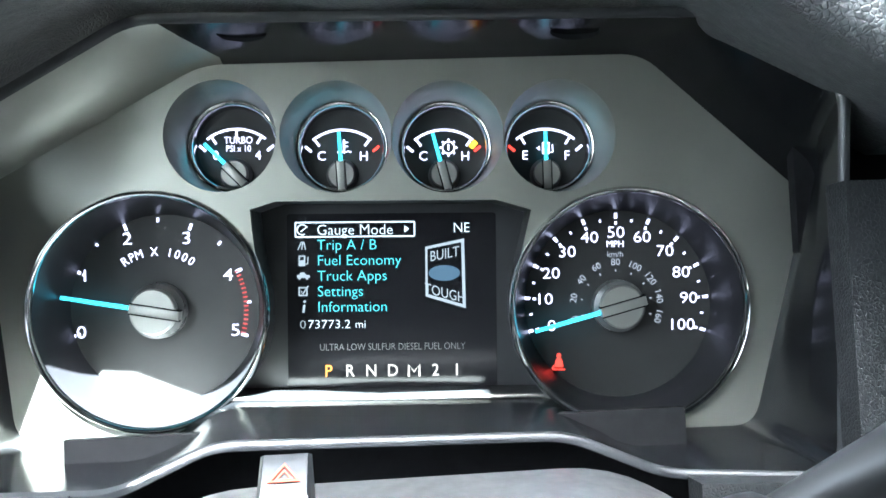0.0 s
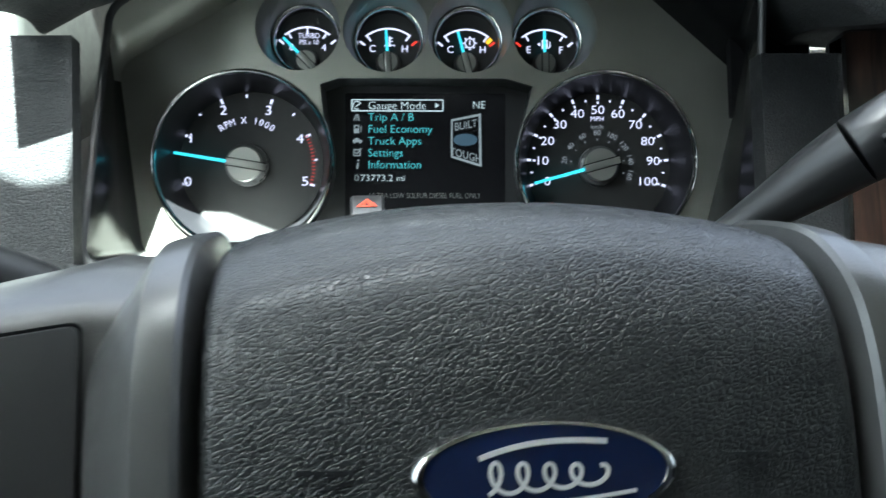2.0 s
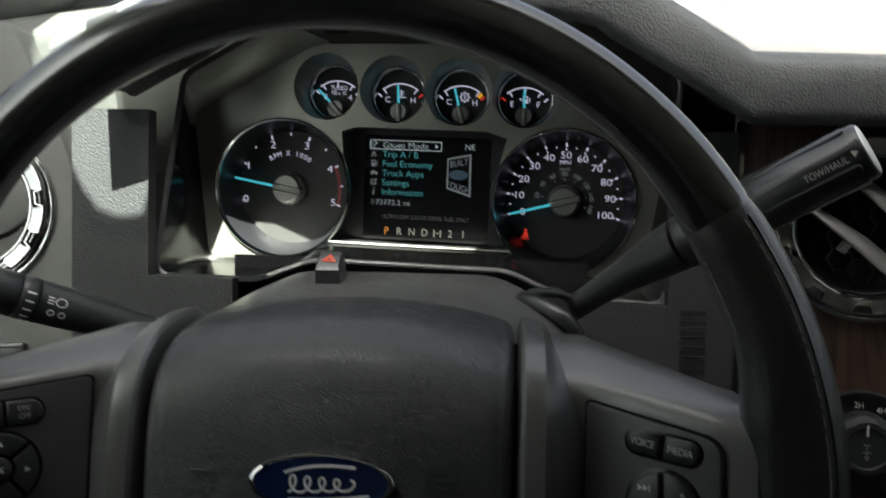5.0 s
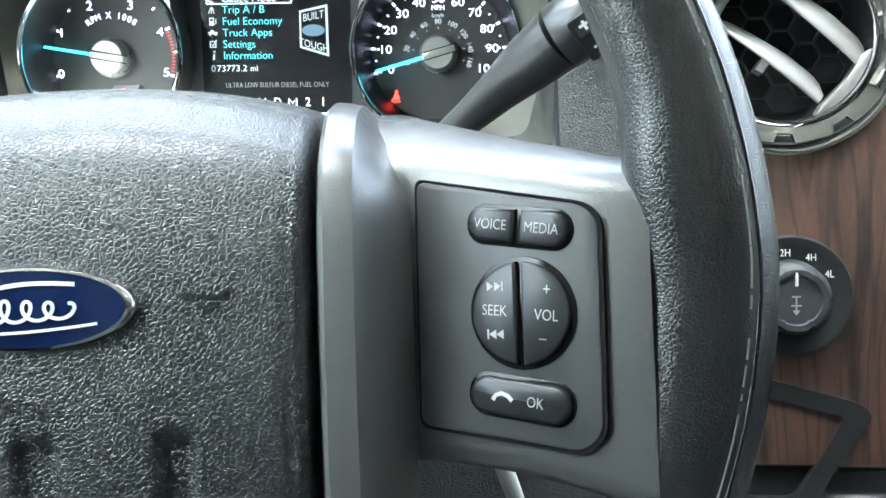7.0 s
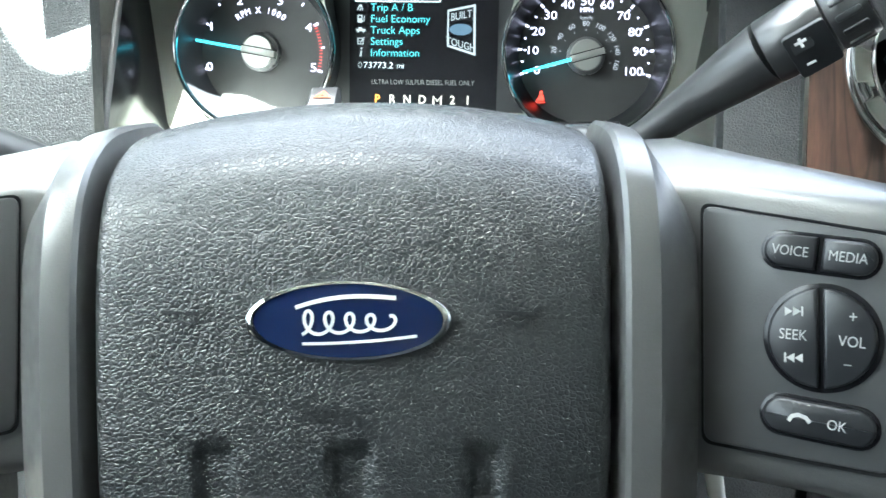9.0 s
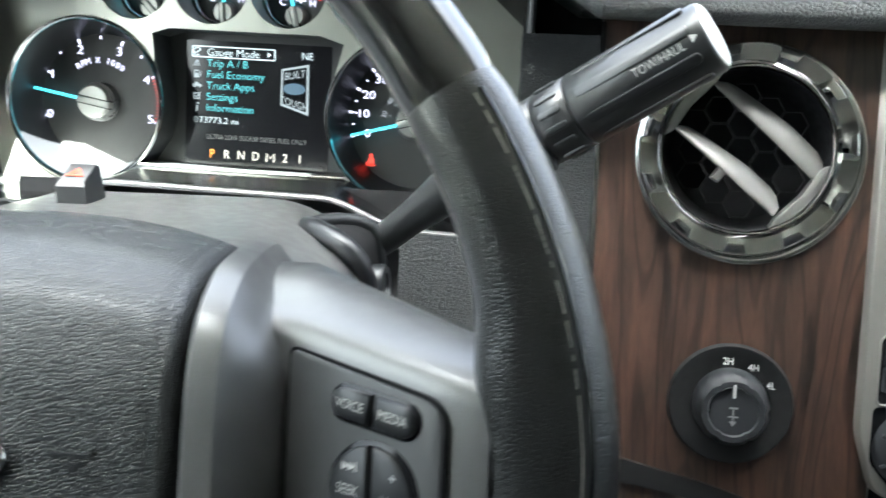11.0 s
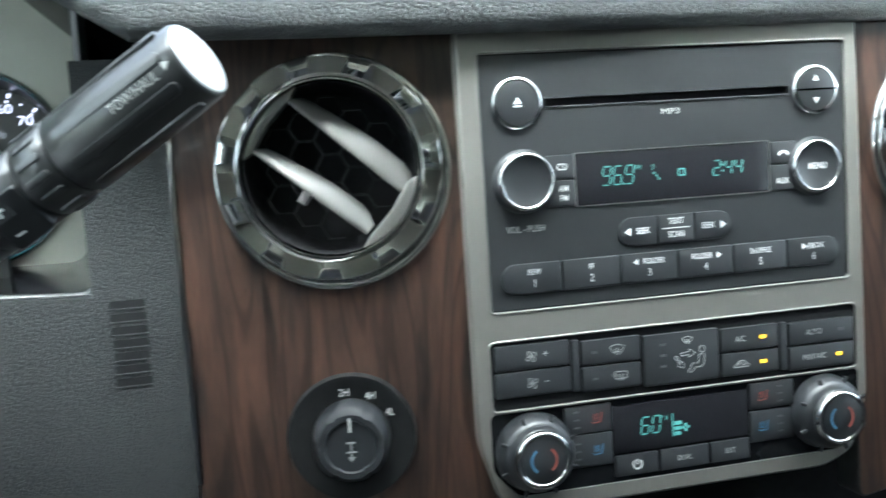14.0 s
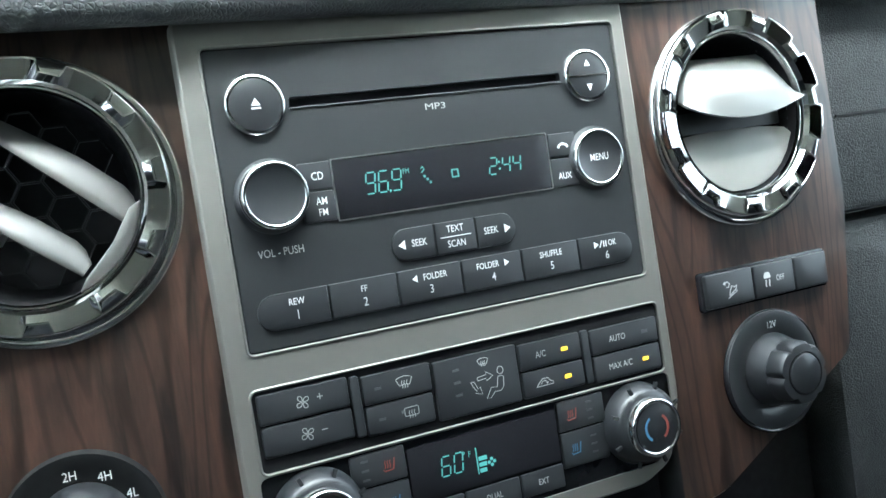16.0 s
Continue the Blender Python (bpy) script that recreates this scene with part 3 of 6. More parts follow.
for u in (-62, 84):
    part("screw_recess", lathe([(11, 0.4), (9.5, -3), (0, -3)], 0, 0, 32, 0.5), DARK, clus, "oval dark recess", m=Matrix.Translation((u, 125, 62)) @ Matrix.Rotation(radians(62), 4, "X"))

# display panel
part("display_panel", prism(rounded([(-70, 50), (-56, 56), (54, 56), (73, 50), (82, 42), (66, 20), (66, -20), (80, -44), (-82, -44), (-66, -20), (-66, 20), (-81, 44)], 4), -6, -1.2), SMOOTH, clus, "dark recessed display surround")
part("recess_wall", loft([[(x, y, -2) for x, y in lcd_clip], [(x, y, 26) for x, y in lcd_clip]]), SMOOTH, clus, "dark recess wall", smooth=50)
screen = part("display", prism(rrect(-53, 53, -41, 48, 1.5), -4, -0.6), GLOSS, clus, "dark glossy display with lit menu")


def lit(s, size, x, y, material, align="CENTER", wide=1.0, turn=0.0, bold=0.0, parent=None, h=-0.5):
    return words(s, size, x, y, h, material, parent or screen, align=align, wide=wide, turn=turn, bold=bold - 0.012)


part("menu_frame", holed(rrect(-49, 12, 36, 44, 0.8), [rrect(-48.3, 11.3, 36.7, 43.3, 0.5)], -0.6, -0.3), LITL, screen, "white menu highlight")
lit("Gauge Mode", 7.6, -38, 39.6, LITL, "LEFT", 0.99)
part("menu_arrow", prism([(6.6, 38.2), (9.0, 40), (6.6, 41.8)], -0.6, -0.3), LITL, screen)
for i, s in enumerate(("Trip A / B", "Fuel Economy", "Truck Apps", "Settings", "Information")):
    lit(s, 7.6, -38, 32.0 - 7.85 * i, LITC, "LEFT", 0.99)
lit("0", 6.2, -47, -8.2, LITD, "LEFT", 1.1)
lit("73773.2", 6.2, -43.0, -8.2, LITL, "LEFT", 1.1)
lit("mi", 5.8, -19.0, -8.3, LITL, "LEFT", 1.0)
lit("NE", 7.2, 35.5, 40.2, LITL, wide=0.95)
# menu symbols
part("symbol", merged(stroke([(-45.2 + 2.6 * math.cos(radians(a)), 40 + 2.6 * math.sin(radians(a))) for a in range(40, 320, 20)], 0.55, -0.6, -0.3), stroke([(-46, 39), (-42.6, 41.6)], 0.6, -0.6, -0.3)), LITL, screen, "small gauge symbol")
part("symbol", merged(*[stroke([(-47.5 + dx * 1.5, 29.8), (-45.6 + dx * 0.4, 34)], 0.55, -0.6, -0.3) for dx in (0, 1.3, 2.6)]), LITD, screen, "small road symbol")
part("symbol", merged(holed(rrect(-47.2, -43.8, 21.6, 27, 0.4), [rrect(-46.5, -44.5, 24.6, 26.3, 0.2)], -0.6, -0.3), stroke([(-43.6, 22.6), (-42.6, 22.6), (-42.4, 26.2)], 0.5, -0.6, -0.3)), LITD, screen, "small fuel pump symbol")
part("symbol", merged(prism([(-48, 15.6), (-41.6, 15.6), (-41.6, 17.0), (-43.6, 17.2), (-44.4, 18.4), (-46.4, 18.4), (-46.6, 17.2), (-48, 17.2)], -0.6, -0.3), prism(oval(-46.8, 15.4, 0.7, k=10), -0.6, -0.3), prism(oval(-43, 15.4, 0.7, k=10), -0.6, -0.3)), LITD, screen, "small truck symbol")
part("symbol", merged(holed(rrect(-47.4, -42.8, 6.4, 11, 0.2), [rrect(-46.7, -43.5, 7.1, 10.3, 0.1)], -0.6, -0.3), stroke([(-46.2, 9), (-45.2, 7.6), (-42.4, 11.6)], 0.7, -0.6, -0.3)), LITD, screen, "small ticked box symbol")
part("symbol", merged(prism([(-45.6, -2), (-44.4, -2), (-43.9, 2), (-45.1, 2)], -0.6, -0.3), prism(oval(-44.3, 3.6, 0.7, k=10), -0.6, -0.3)), LITD, screen, "small information symbol")
# the badge picture, in plain shapes
part("badge_picture", holed([(17.0, 30.8), (36.8, 34.9), (37.4, -0.6), (17.0, 5.6)], [[(18.1, 29.6), (35.3, 33.0), (35.8, 1.5), (18.1, 6.8)]], -0.6, -0.3), LITD, screen, "silver framed badge picture")
part("badge_oval", prism(oval(26.6, 17.4, 8.0, 4.0, 28), -0.6, -0.3), mat("lit_blue", (0.1, 0.17, 0.24), glow=0.2), screen, "blue oval in the badge picture")
for s, y0, tl in (("BUILT", 26.9, 0.19), ("TOUGH", 7.0, -0.27)):
    w = words(s, 7.4, 0, 0, -0.5, LITD, screen, wide=0.78)
    w.data.transform(Matrix(((1, 0, 0, 0.0268), (tl, 1, 0, y0 * 0.001), (0, 0, 1, 0), (0, 0, 0, 1))))
lit("ULTRA LOW SULFUR DIESEL FUEL ONLY", 5.0, 0.0, -19.8, DIM, wide=0.82)
for i, s in enumerate("PRNDM21"):
    if s == "M":
        gx = -32.6 + 10.85 * i
        part("lettering", stroke([(gx - 2.7, -35.0), (gx - 2.7, -29.1), (gx, -32.6), (gx + 2.7, -29.1), (gx + 2.7, -35.0)], 1.15, -0.5, -0.38), LITP, screen)
    else:
        lit(s, 8.6, -32.6 + 10.85 * i, -32.0, LITO if i == 0 else LITP, wide=0.9, bold=0.02)


# large dials
def big_dial(cx, cy, name, label):
    d = part(name, prism(oval(cx, cy, 47.5, k=64), -5, 0), FACE, clus, label)
    part("dial_wall", lathe([(47.0, -1.0), (47.6, 0.5), (50.5, 11), (54.0, 26), (55.2, 29)], cx, cy, 72), WALLB, d, "glossy black sloped wall", smooth=60)
    part("chrome_ring", lathe([(54.6, 28), (55.2, 31), (56.4, 32), (57.2, 31), (57.8, 28.2)], cx, cy, 96), DCHROME, d, "thin bright ring", smooth=80)
    return d


tach = big_dial(*TA, "tachometer", "black tachometer dial with white lit numerals")
speed = big_dial(*SP, "speedometer", "black speedometer dial with white lit numerals")


def tick(d, cx, cy, ang, r0, r1, w, material, h=0.25):
    a = radians(ang)
    c, s = math.cos(a), math.sin(a)
    part("tick", prism([(cx + r0 * c + w / 2 * s, cy + r0 * s - w / 2 * c), (cx + r1 * c + w / 2 * s, cy + r1 * s - w / 2 * c), (cx + r1 * c - w / 2 * s, cy + r1 * s + w / 2 * c), (cx + r0 * c - w / 2 * s, cy + r0 * s + w / 2 * c)], 0, h), material, d)


TAC = (-117.8, 0.0)
for i in range(11):
    ang = 196.5 - 21.3 * i
    tick(tach, *TAC, ang, 43.4 if i % 2 == 0 else 44.6, 46.8, 1.5 if i % 2 == 0 else 1.2, LITW)
    if i % 2 == 0 and i != 8 and i != 10:
        tick(tach, *TAC, ang, 40.9, 42.3, 1.3, LITW)
for i in range(15):
    tick(tach, *TAC, 26.0 - 2.95 * i, 43.0, 45.2, 0.75, DIMRED, 0.3)
for s, x, y in (("0", -156.6, -11.0), ("1", -154.6, 17.6), ("2", -133.2, 36.0), ("3", -103.4, 36.0), ("4", -82.6, 17.4), ("5", -79.2, -10.6)):
    words(s, 8.8, x, y, 0.2, LITW, tach, wide=1.22, bold=-0.004)
for i, ch in enumerate("RPM X 1000"):
    a = radians(90 + 33.0 - 7.35 * i)
    words(ch, 6.4, TAC[0] + 30.5 * math.cos(a), TAC[1] + 30.5 * math.sin(a) - 1.0, 0.2, LITW, tach, turn=math.degrees(a) - 90, wide=0.9)
SPC = (114.0, 0.0)
for i in range(11):
    ang = 196.0 - 21.2 * i
    tick(speed, *SPC, ang, 44.2, 47.0, 1.5, LITW)
    tick(speed, *SPC, ang, 41.2, 42.8, 1.2, LITW)
    if i < 10:
        tick(speed, *SPC, ang - 10.6, 43.0, 44.4, 1.0, LITW)
for i in range(11):
    a = radians(196.0 - 21.2 * i)
    words(str(i * 10), 8.1, SPC[0] + 37.0 * math.cos(a) * (0.93 if i in (0, 10) else 1), SPC[1] + 37.0 * math.sin(a), 0.2, LITW, speed, wide=1.16, bold=-0.006)
words("MPH", 4.6, 113.6, 31.2, 0.2, LITW, speed)
words("km/h", 4.2, 113.6, 26.0, 0.2, LITG, speed)
for i in range(9):
    a = radians(196.0 - 26.3 * i)
    words(str(i * 20), 4.9, SPC[0] + 22.0 * math.cos(a), SPC[1] + 22.0 * math.sin(a), 0.2, LITG, speed, turn=math.degrees(a) - 90)
    tick(speed, *SPC, math.degrees(a), 17.2, 18.4, 0.7, LITG)
# belt warning
part("belt_lamp", merged(prism(oval(84.4, -25.2, 1.15, k=14), 0, 0.3), prism([(82.2, -31.0), (86.6, -31.0), (86.0, -27.4), (85.2, -26.6), (83.6, -26.6), (82.8, -27.6)], 0, 0.3), stroke([(81.2, -32.2), (87.6, -32.2)], 0.6, 0, 0.3), stroke([(81.8, -30.0), (81.2, -32)], 0.6, 0, 0.3)), LITR, speed, "red lit seat belt lamp")


def hub_and_needle(d, cx, cy, ang, length, r, hh, back, w):
    a = radians(ang)
    m = Matrix.Translation((cx, cy, 0)) @ Matrix.Rotation(a, 4, "Z")
    nd = part("needle", prism([(r * 0.55, -w / 2), (length, -w / 2 * 0.8), (length, w / 2 * 0.8), (r * 0.55, w / 2)], hh - 4.0, hh - 2.8), NEEDLE, d, "lit cyan needle", m=m)
    part("hub_skirt", lathe([(r * 1.22, 0), (r * 1.2, hh - 7), (r * 0.9, hh - 5)], 0, 0, 40), mat("hub_skirt", (0.1, 0.1, 0.1), 0.3), d, m=m)
    part("hub", lathe([(r * 0.97, hh - 6), (r, hh - 0.8), (r * 0.93, hh), (0, hh)], 0, 0, 48), HUBM, d, "round silver needle hub", m=m)
    part("hub_bar", box(-r * 1.15, r * 1.0, -w * 1.0, w * 1.0, hh - 5, hh + 1.0, 0.5), HUBM, d, m=m)
    for s in (-1, 1):
        part("hub_groove", box(-r * 1.16, r * 1.0, s * w * 1.15 - 0.35, s * w * 1.15 + 0.35, hh - 4, hh + 0.15), DARK, d, m=m)


hub_and_needle(tach, TAC[0] + 0.8, 0, 170.8, 46.5, 11.5, 13.5, 12, 2.2)
hub_and_needle(speed, SPC[0] + 0.3, 0, 195.5, 44.5, 10.8, 13.5, 12, 2.2)


# small dials
def small_dial(cx, cy, left, right, kind, ang, label):
    d = part("small_gauge", prism(oval(cx, cy, 22, k=40), -4, 0), FACE, clus, label)
    part("gauge_well", loft([[(x, y, 28) for x, y in oval(cx * 1.035, cy + 3.2, 27.1, k=48)], [(x, y, 27) for x, y in oval(cx * 1.033, cy + 3.1, 26.5, k=48)], [(x, y, 8.5) for x, y in oval(cx, cy, 22.6, k=48)]]), PLATE, d, "painted conical well", smooth=60)
    part("chrome_ring", lathe([(20.0, -1), (20.4, 7), (21.2, 9.4), (22.4, 9.8), (23.2, 8.0)], cx, cy, 64), RINGC, d, "thin chrome ring", smooth=80)
    hx, hy = cx - 0.5, cy - 13.0
    part("arc", stroke([(hx + 24.0 * math.cos(radians(a)), hy + 24.0 * math.sin(radians(a)) - 1) for a in range(52, 129, 4)], 1.1, 0, 0.3), LITW, d)
    for a in ((58, 90, 122) if kind in ("turbo", "fuel") else (54, 126)):
        tick(d, hx, hy - 1, a, 19.5, 24.2, 1.1, LITW)
    for a, mt in ((40, LITW if kind in ("turbo", "fuel") else LITR), (140, LITR if kind == "fuel" else LITW)):
        tick(d, hx, hy - 1, a, 20.2, 24.4, 1.3, mt)
    if kind == "trans":
        tick(d, hx, hy - 1, 47.5, 20.2, 24.4, 2.6, LITY)
    words(left, 6.6, hx - 10.4, hy + 9.6, 0.2, LITW, d)
    words(right, 6.6, hx + 10.9, hy + 9.4, 0.2, LITW, d)
    if kind == "turbo":
        words("TURBO", 5.0, hx + 1.0, hy + 17.2, 0.2, LITW, d, wide=0.88)
        words("PSI x 10", 4.6, hx + 1.0, hy + 13.0, 0.2, LITW, d, wide=0.85)
    elif kind == "fuel":
        part("symbol", merged(holed(rrect(hx - 1.6, hx + 2.2, hy + 10.4, hy + 16.4, 0.5), [rrect(hx - 0.9, hx + 1.5, hy + 13.4, hy + 15.6, 0.3)], 0, 0.3), stroke([(hx + 2.6, hy + 11), (hx + 3.8, hy + 11.4), (hx + 3.6, hy + 15.2)], 0.6, 0, 0.3), prism([(hx - 4.6, hy + 13.4), (hx - 2.8, hy + 12.2), (hx - 2.8, hy + 14.6)], 0, 0.3)), LITW, d, "small fuel pump symbol")
    elif kind == "coolant":
        part("symbol", merged(stroke([(hx + 0.9, hy + 12), (hx + 0.9, hy + 18)], 1.0, 0, 0.3), stroke([(hx + 1, hy + 16.6), (hx + 3, hy + 16.6)], 0.6, 0, 0.3), stroke([(hx + 1, hy + 14.6), (hx + 3, hy + 14.6)], 0.6, 0, 0.3), stroke([(hx - 2.6, hy + 11.6), (hx - 1, hy + 12.2), (hx + 1, hy + 11.4), (hx + 3, hy + 12.2), (hx + 4.6, hy + 11.6)], 0.6, 0, 0.3)), LITW, d, "small coolant symbol")
    else:
        part("symbol", merged(holed(oval(hx + 2.4, hy + 14, 3.4, k=20), [oval(hx + 2.4, hy + 14, 2.7, k=20)], 0, 0.3), stroke([(hx + 2.4, hy + 12.6), (hx + 2.4, hy + 15.8)], 0.8, 0, 0.3), *[prism(oval(hx + 2.4 + 4.0 * math.cos(a), hy + 14 + 4.0 * math.sin(a), 0.6, k=6), 0, 0.3) for a in [i * math.pi / 4 for i in range(8)]]), LITW, d, "small gear symbol")
    hub_and_needle(d, hx, hy, ang, 21.5, 6.6, 7.5, 6, 1.9)


small_dial(*GA[0], "0", "4", "turbo", 135, "small black turbo pressure gauge")
small_dial(*GA[1], "C", "H", "coolant", 93.5, "small black coolant temperature gauge")
small_dial(*GA[2], "C", "H", "trans", 105, "small black transmission temperature gauge")
small_dial(*GA[3], "E", "F", "fuel", 91, "small black fuel gauge")


# ---- steering wheel ----
wheel = thing("steering_wheel", WH, "black leather steering wheel with switches on both spokes", "steering wheel")
RCV = 7.7


def rim_at(a):
    """Radius, height and half thickness of the rim at an angle."""
    s = math.sin(a)
    r = 190.4 - 4.2 * min(1.0, max(0.0, s) / 0.55) if s < 0.55 else 186.2 + 2.3 * (s - 0.55) / 0.45
    return r, 23.0 + 14.4 * s, 16.6 - 3.4 * min(1.0, max(0.0, s) / 0.75)


def rim_arc(a0, a1, grow=0.0, k=60):
    rings = []
    for i in range(k + 1):
        t = i / k
        a = radians(a0 + (a1 - a0) * t)
        edge = min(t, 1 - t) * abs(a1 - a0)
        pinch = 1.0 - 0.05 * max(0.0, 1 - edge / 1.0)
        c, s = math.cos(a), math.sin(a)
        rad, hgt, half = rim_at(a)
        thumb = max(0.0, 1 - abs(math.degrees(a) % 180 - (18 if c > 0 else 162)) / 26) * 2.0
        near = max(0.0, 1 - max(0.0, abs(rad * s + 14) - 34) / 40)
        near = near * near * (3 - 2 * near)
        ring = []
        for j in range(28):
            b = 2 * math.pi * j / 28
            web = max(0.0, -math.cos(b)) ** 1.3 * 5.5 * near if grow else 0.0
            rr = rad + (half + grow) * pinch * math.cos(b) - (thumb if math.cos(b) < -0.2 else 0) - web
            hh = hgt + (half + grow) * pinch * math.sin(b) + web * 0.45
            ring.append((rr * c, RCV + rr * s, hh))
        rings.append(ring)
    return loft(rings, True, True)


part("rim_top", rim_arc(32.6, 147.4), RIMS, wheel, "smooth glossy black upper rim", smooth=60)
part("rim_leather", rim_arc(146.6, 393.4, 0.4, 120), RIML, wheel, "worn black leather lower rim", smooth=60)
st = []
rnd = random.Random(5)
for side in (1, -1):
    for i in range(170):
        a = radians(-60 + 92 * i / 170)
        rad, hgt, half = rim_at(a)
        for b_deg in (74, 160):
            if rnd.random() < (0.22 if b_deg == 74 else 0.2):
                continue
            b = radians(b_deg)
            rr, hh = rad + (half + 0.3) * math.cos(b) - (1.6 if b_deg > 90 else 0), hgt + (half + 0.35) * math.sin(b)
            c, s = math.cos(a), math.sin(a)
            p = Vector((side * rr * c, RCV + rr * s, hh))
            d = Vector((-side * s, c, 0)) * (0.75 + 0.35 * rnd.random())
            st.append(tube([tuple(p - d), tuple(p + d)], 0.34, 5))
for side in (1, -1):
    ridge = []
    for i in range(60):
        a = radians(-60 + 92 * i / 59)
        rad, hgt, half = rim_at(a)
        rr, hh = rad + (half + 0.1) * math.cos(radians(64)), hgt + (half + 0.1) * math.sin(radians(64))
        ridge.append((side * rr * math.cos(a), RCV + rr * math.sin(a), hh))
    part("rim_seam", tube(ridge, 0.8, 8), RIMS, wheel, "glossy raised seam of the leather", smooth=60)
tagged(part("stitching", merged(*st), THREAD, wheel, "pale worn stitching along the leather"), kind="stuff")

PROF = [(-112, -2), (-104, 8), (-70, 16), (-35, 20.5), (0, 22.0), (22, 21.5), (38, 18.8), (49, 14), (57, 7.5), (63, 0), (67.3, -9), (70.3, -19), (73.5, -32), (76.3, -46), (77, -54), (74, -66)]


def finer(prof, step):
    """Points along a profile, rounded at its corners."""
    for _ in range(2):
        prof = [prof[0]] + [(a[0] * w + b[0] * (1 - w), a[1] * w + b[1] * (1 - w)) for a, b in zip(prof, prof[1:]) for w in (0.75, 0.25)] + [prof[-1]]
    out = [prof[0]]
    for a, b in zip(prof, prof[1:]):
        k = max(1, round((Vector(b) - Vector(a)).length / step))
        out += [(a[0] + (b[0] - a[0]) * i / k, a[1] + (b[1] - a[1]) * i / k) for i in range(1, k + 1)]
    return out


FINE = finer(PROF, 2.2)
CHANNELS = ((-46, -34), (-6.5, 7), (33, 45))


def channel(u, v):
    """Depth of the moulded channels in the lower airbag cover."""
    deep = 0.0
    for u0, u1 in CHANNELS:
        inside = min(u - u0, u1 - u)
        deep = max(deep, min(1.0, max(0.0, inside / 2.2)) * min(1.0, max(0.0, (-36 - v) / 3.0)))
    return 2.6 * deep


def drape(us, off, drop, dent=None):
    cols = []
    pv = [Vector(p) for p in FINE]
    for u in us:
        col = []
        for i, p in enumerate(pv):
            d = (pv[min(i + 1, len(pv) - 1)] - pv[max(i - 1, 0)]).normalized()
            nn = Vector((-d.y, d.x))
            q = p + nn * (off(u) - (dent(u, p.x) if dent else 0.0))
            fall = drop(u) * max(0.0, min(1.0, (p.x + 10) / 70))
            col.append((u, q.x - fall, q.y))
        cols.append(col)
    return cols


ou = [-77.5, -77, -75.5, -73.5] + [-72 + 1.5 * i for i in range(97)] + [73.5, 75.5, 77, 77.5]
cols = drape(ou, lambda u: -14 if abs(u) > 77.2 else (-5 if abs(u) > 76.5 else (-1.6 if abs(u) > 75 else (-0.4 if abs(u) > 70 else 0.0))) - 2.0 * (u / 77) ** 2, lambda u: 8.5 * (abs(u) / 77) ** 2.2, channel)
part("airbag_cover", loft(cols, closed=False), LEATHER, wheel, "grained black airbag cover", smooth=60)
for s in (-1, 1):
    us = [78.4, 79.2, 80.4, 81.8, 86, 90.2, 91.4, 95, 99, 103, 106]
    offs = dict(zip(us, (-18, -4.5, 0.3, 1.9, 2.5, 2.4, 1.3, -3.0, -7.5, -12.5, -18)))
    cols = drape(us, lambda u: offs[u] - 1.5, lambda u: 6.5 + (u - 78) * 0.25)
    cols = [[(s * x, y, z) for x, y, z in c] for c in cols]
    part("hub_trim", loft(cols, closed=False), TRIMB, wheel, "satin charcoal trim bar beside the airbag cover", smooth=24)
part("hub_core", prism(rounded([(-100, -118), (100, -118), (100, 42), (-100, 42)], 16), -70, -14, 6), SMOOTH, wheel)


def arm(s):
    rings = []
    for u, vb, hf in ((92, -52, -6), (100, -51, -3.5), (108, -50, -0.8), (122, -50.5, 7.6), (138, -52, 17.2), (152, -54.5, 25.6), (164, -57.5, 32.2), (170, -60, 34)):
        vf = 36.5 - (u - 108) * 0.24 if u > 108 else 36.5
        k = max(0.0, min(1.0, 1 - (u - 108) / 55))
        top = [(vf, 0), (vf + 5, -1.5), (vf + 9, -5), (vf + 12, -10), (vf + 15 + 3 * k, -18), (vf + 17.5 + 5 * k, -28), (vf + 18.5 + 6.5 * k, -38), (vf + 14 + 6 * k, -46)]
        low = [(vb + 12, -40), (vb + 3, -30), (vb - 0.5, -14), (vb, -6), (vb + 3, -1.5), (vb + 7, 0)]
        rings.append([(s * u, v, hf + h) for v, h in top + low])
    return loft(rings, True, True)


C31, S31 = math.cos(radians(31)), math.sin(radians(31))
PRM = Matrix(((C31, 0, -S31, 107), (0, 1, 0, 0), (S31, 0, C31, 0), (0, 0, 0, 1)))
PLM = Matrix(((C31, 0, S31, -107.5), (0, 1, 0, 0), (-S31, 0, C31, 0), (0, 0, 0, 1)))
for s in (1, -1):
    part("spoke", arm(s), TRIMB, wheel, "satin charcoal spoke", smooth=50)


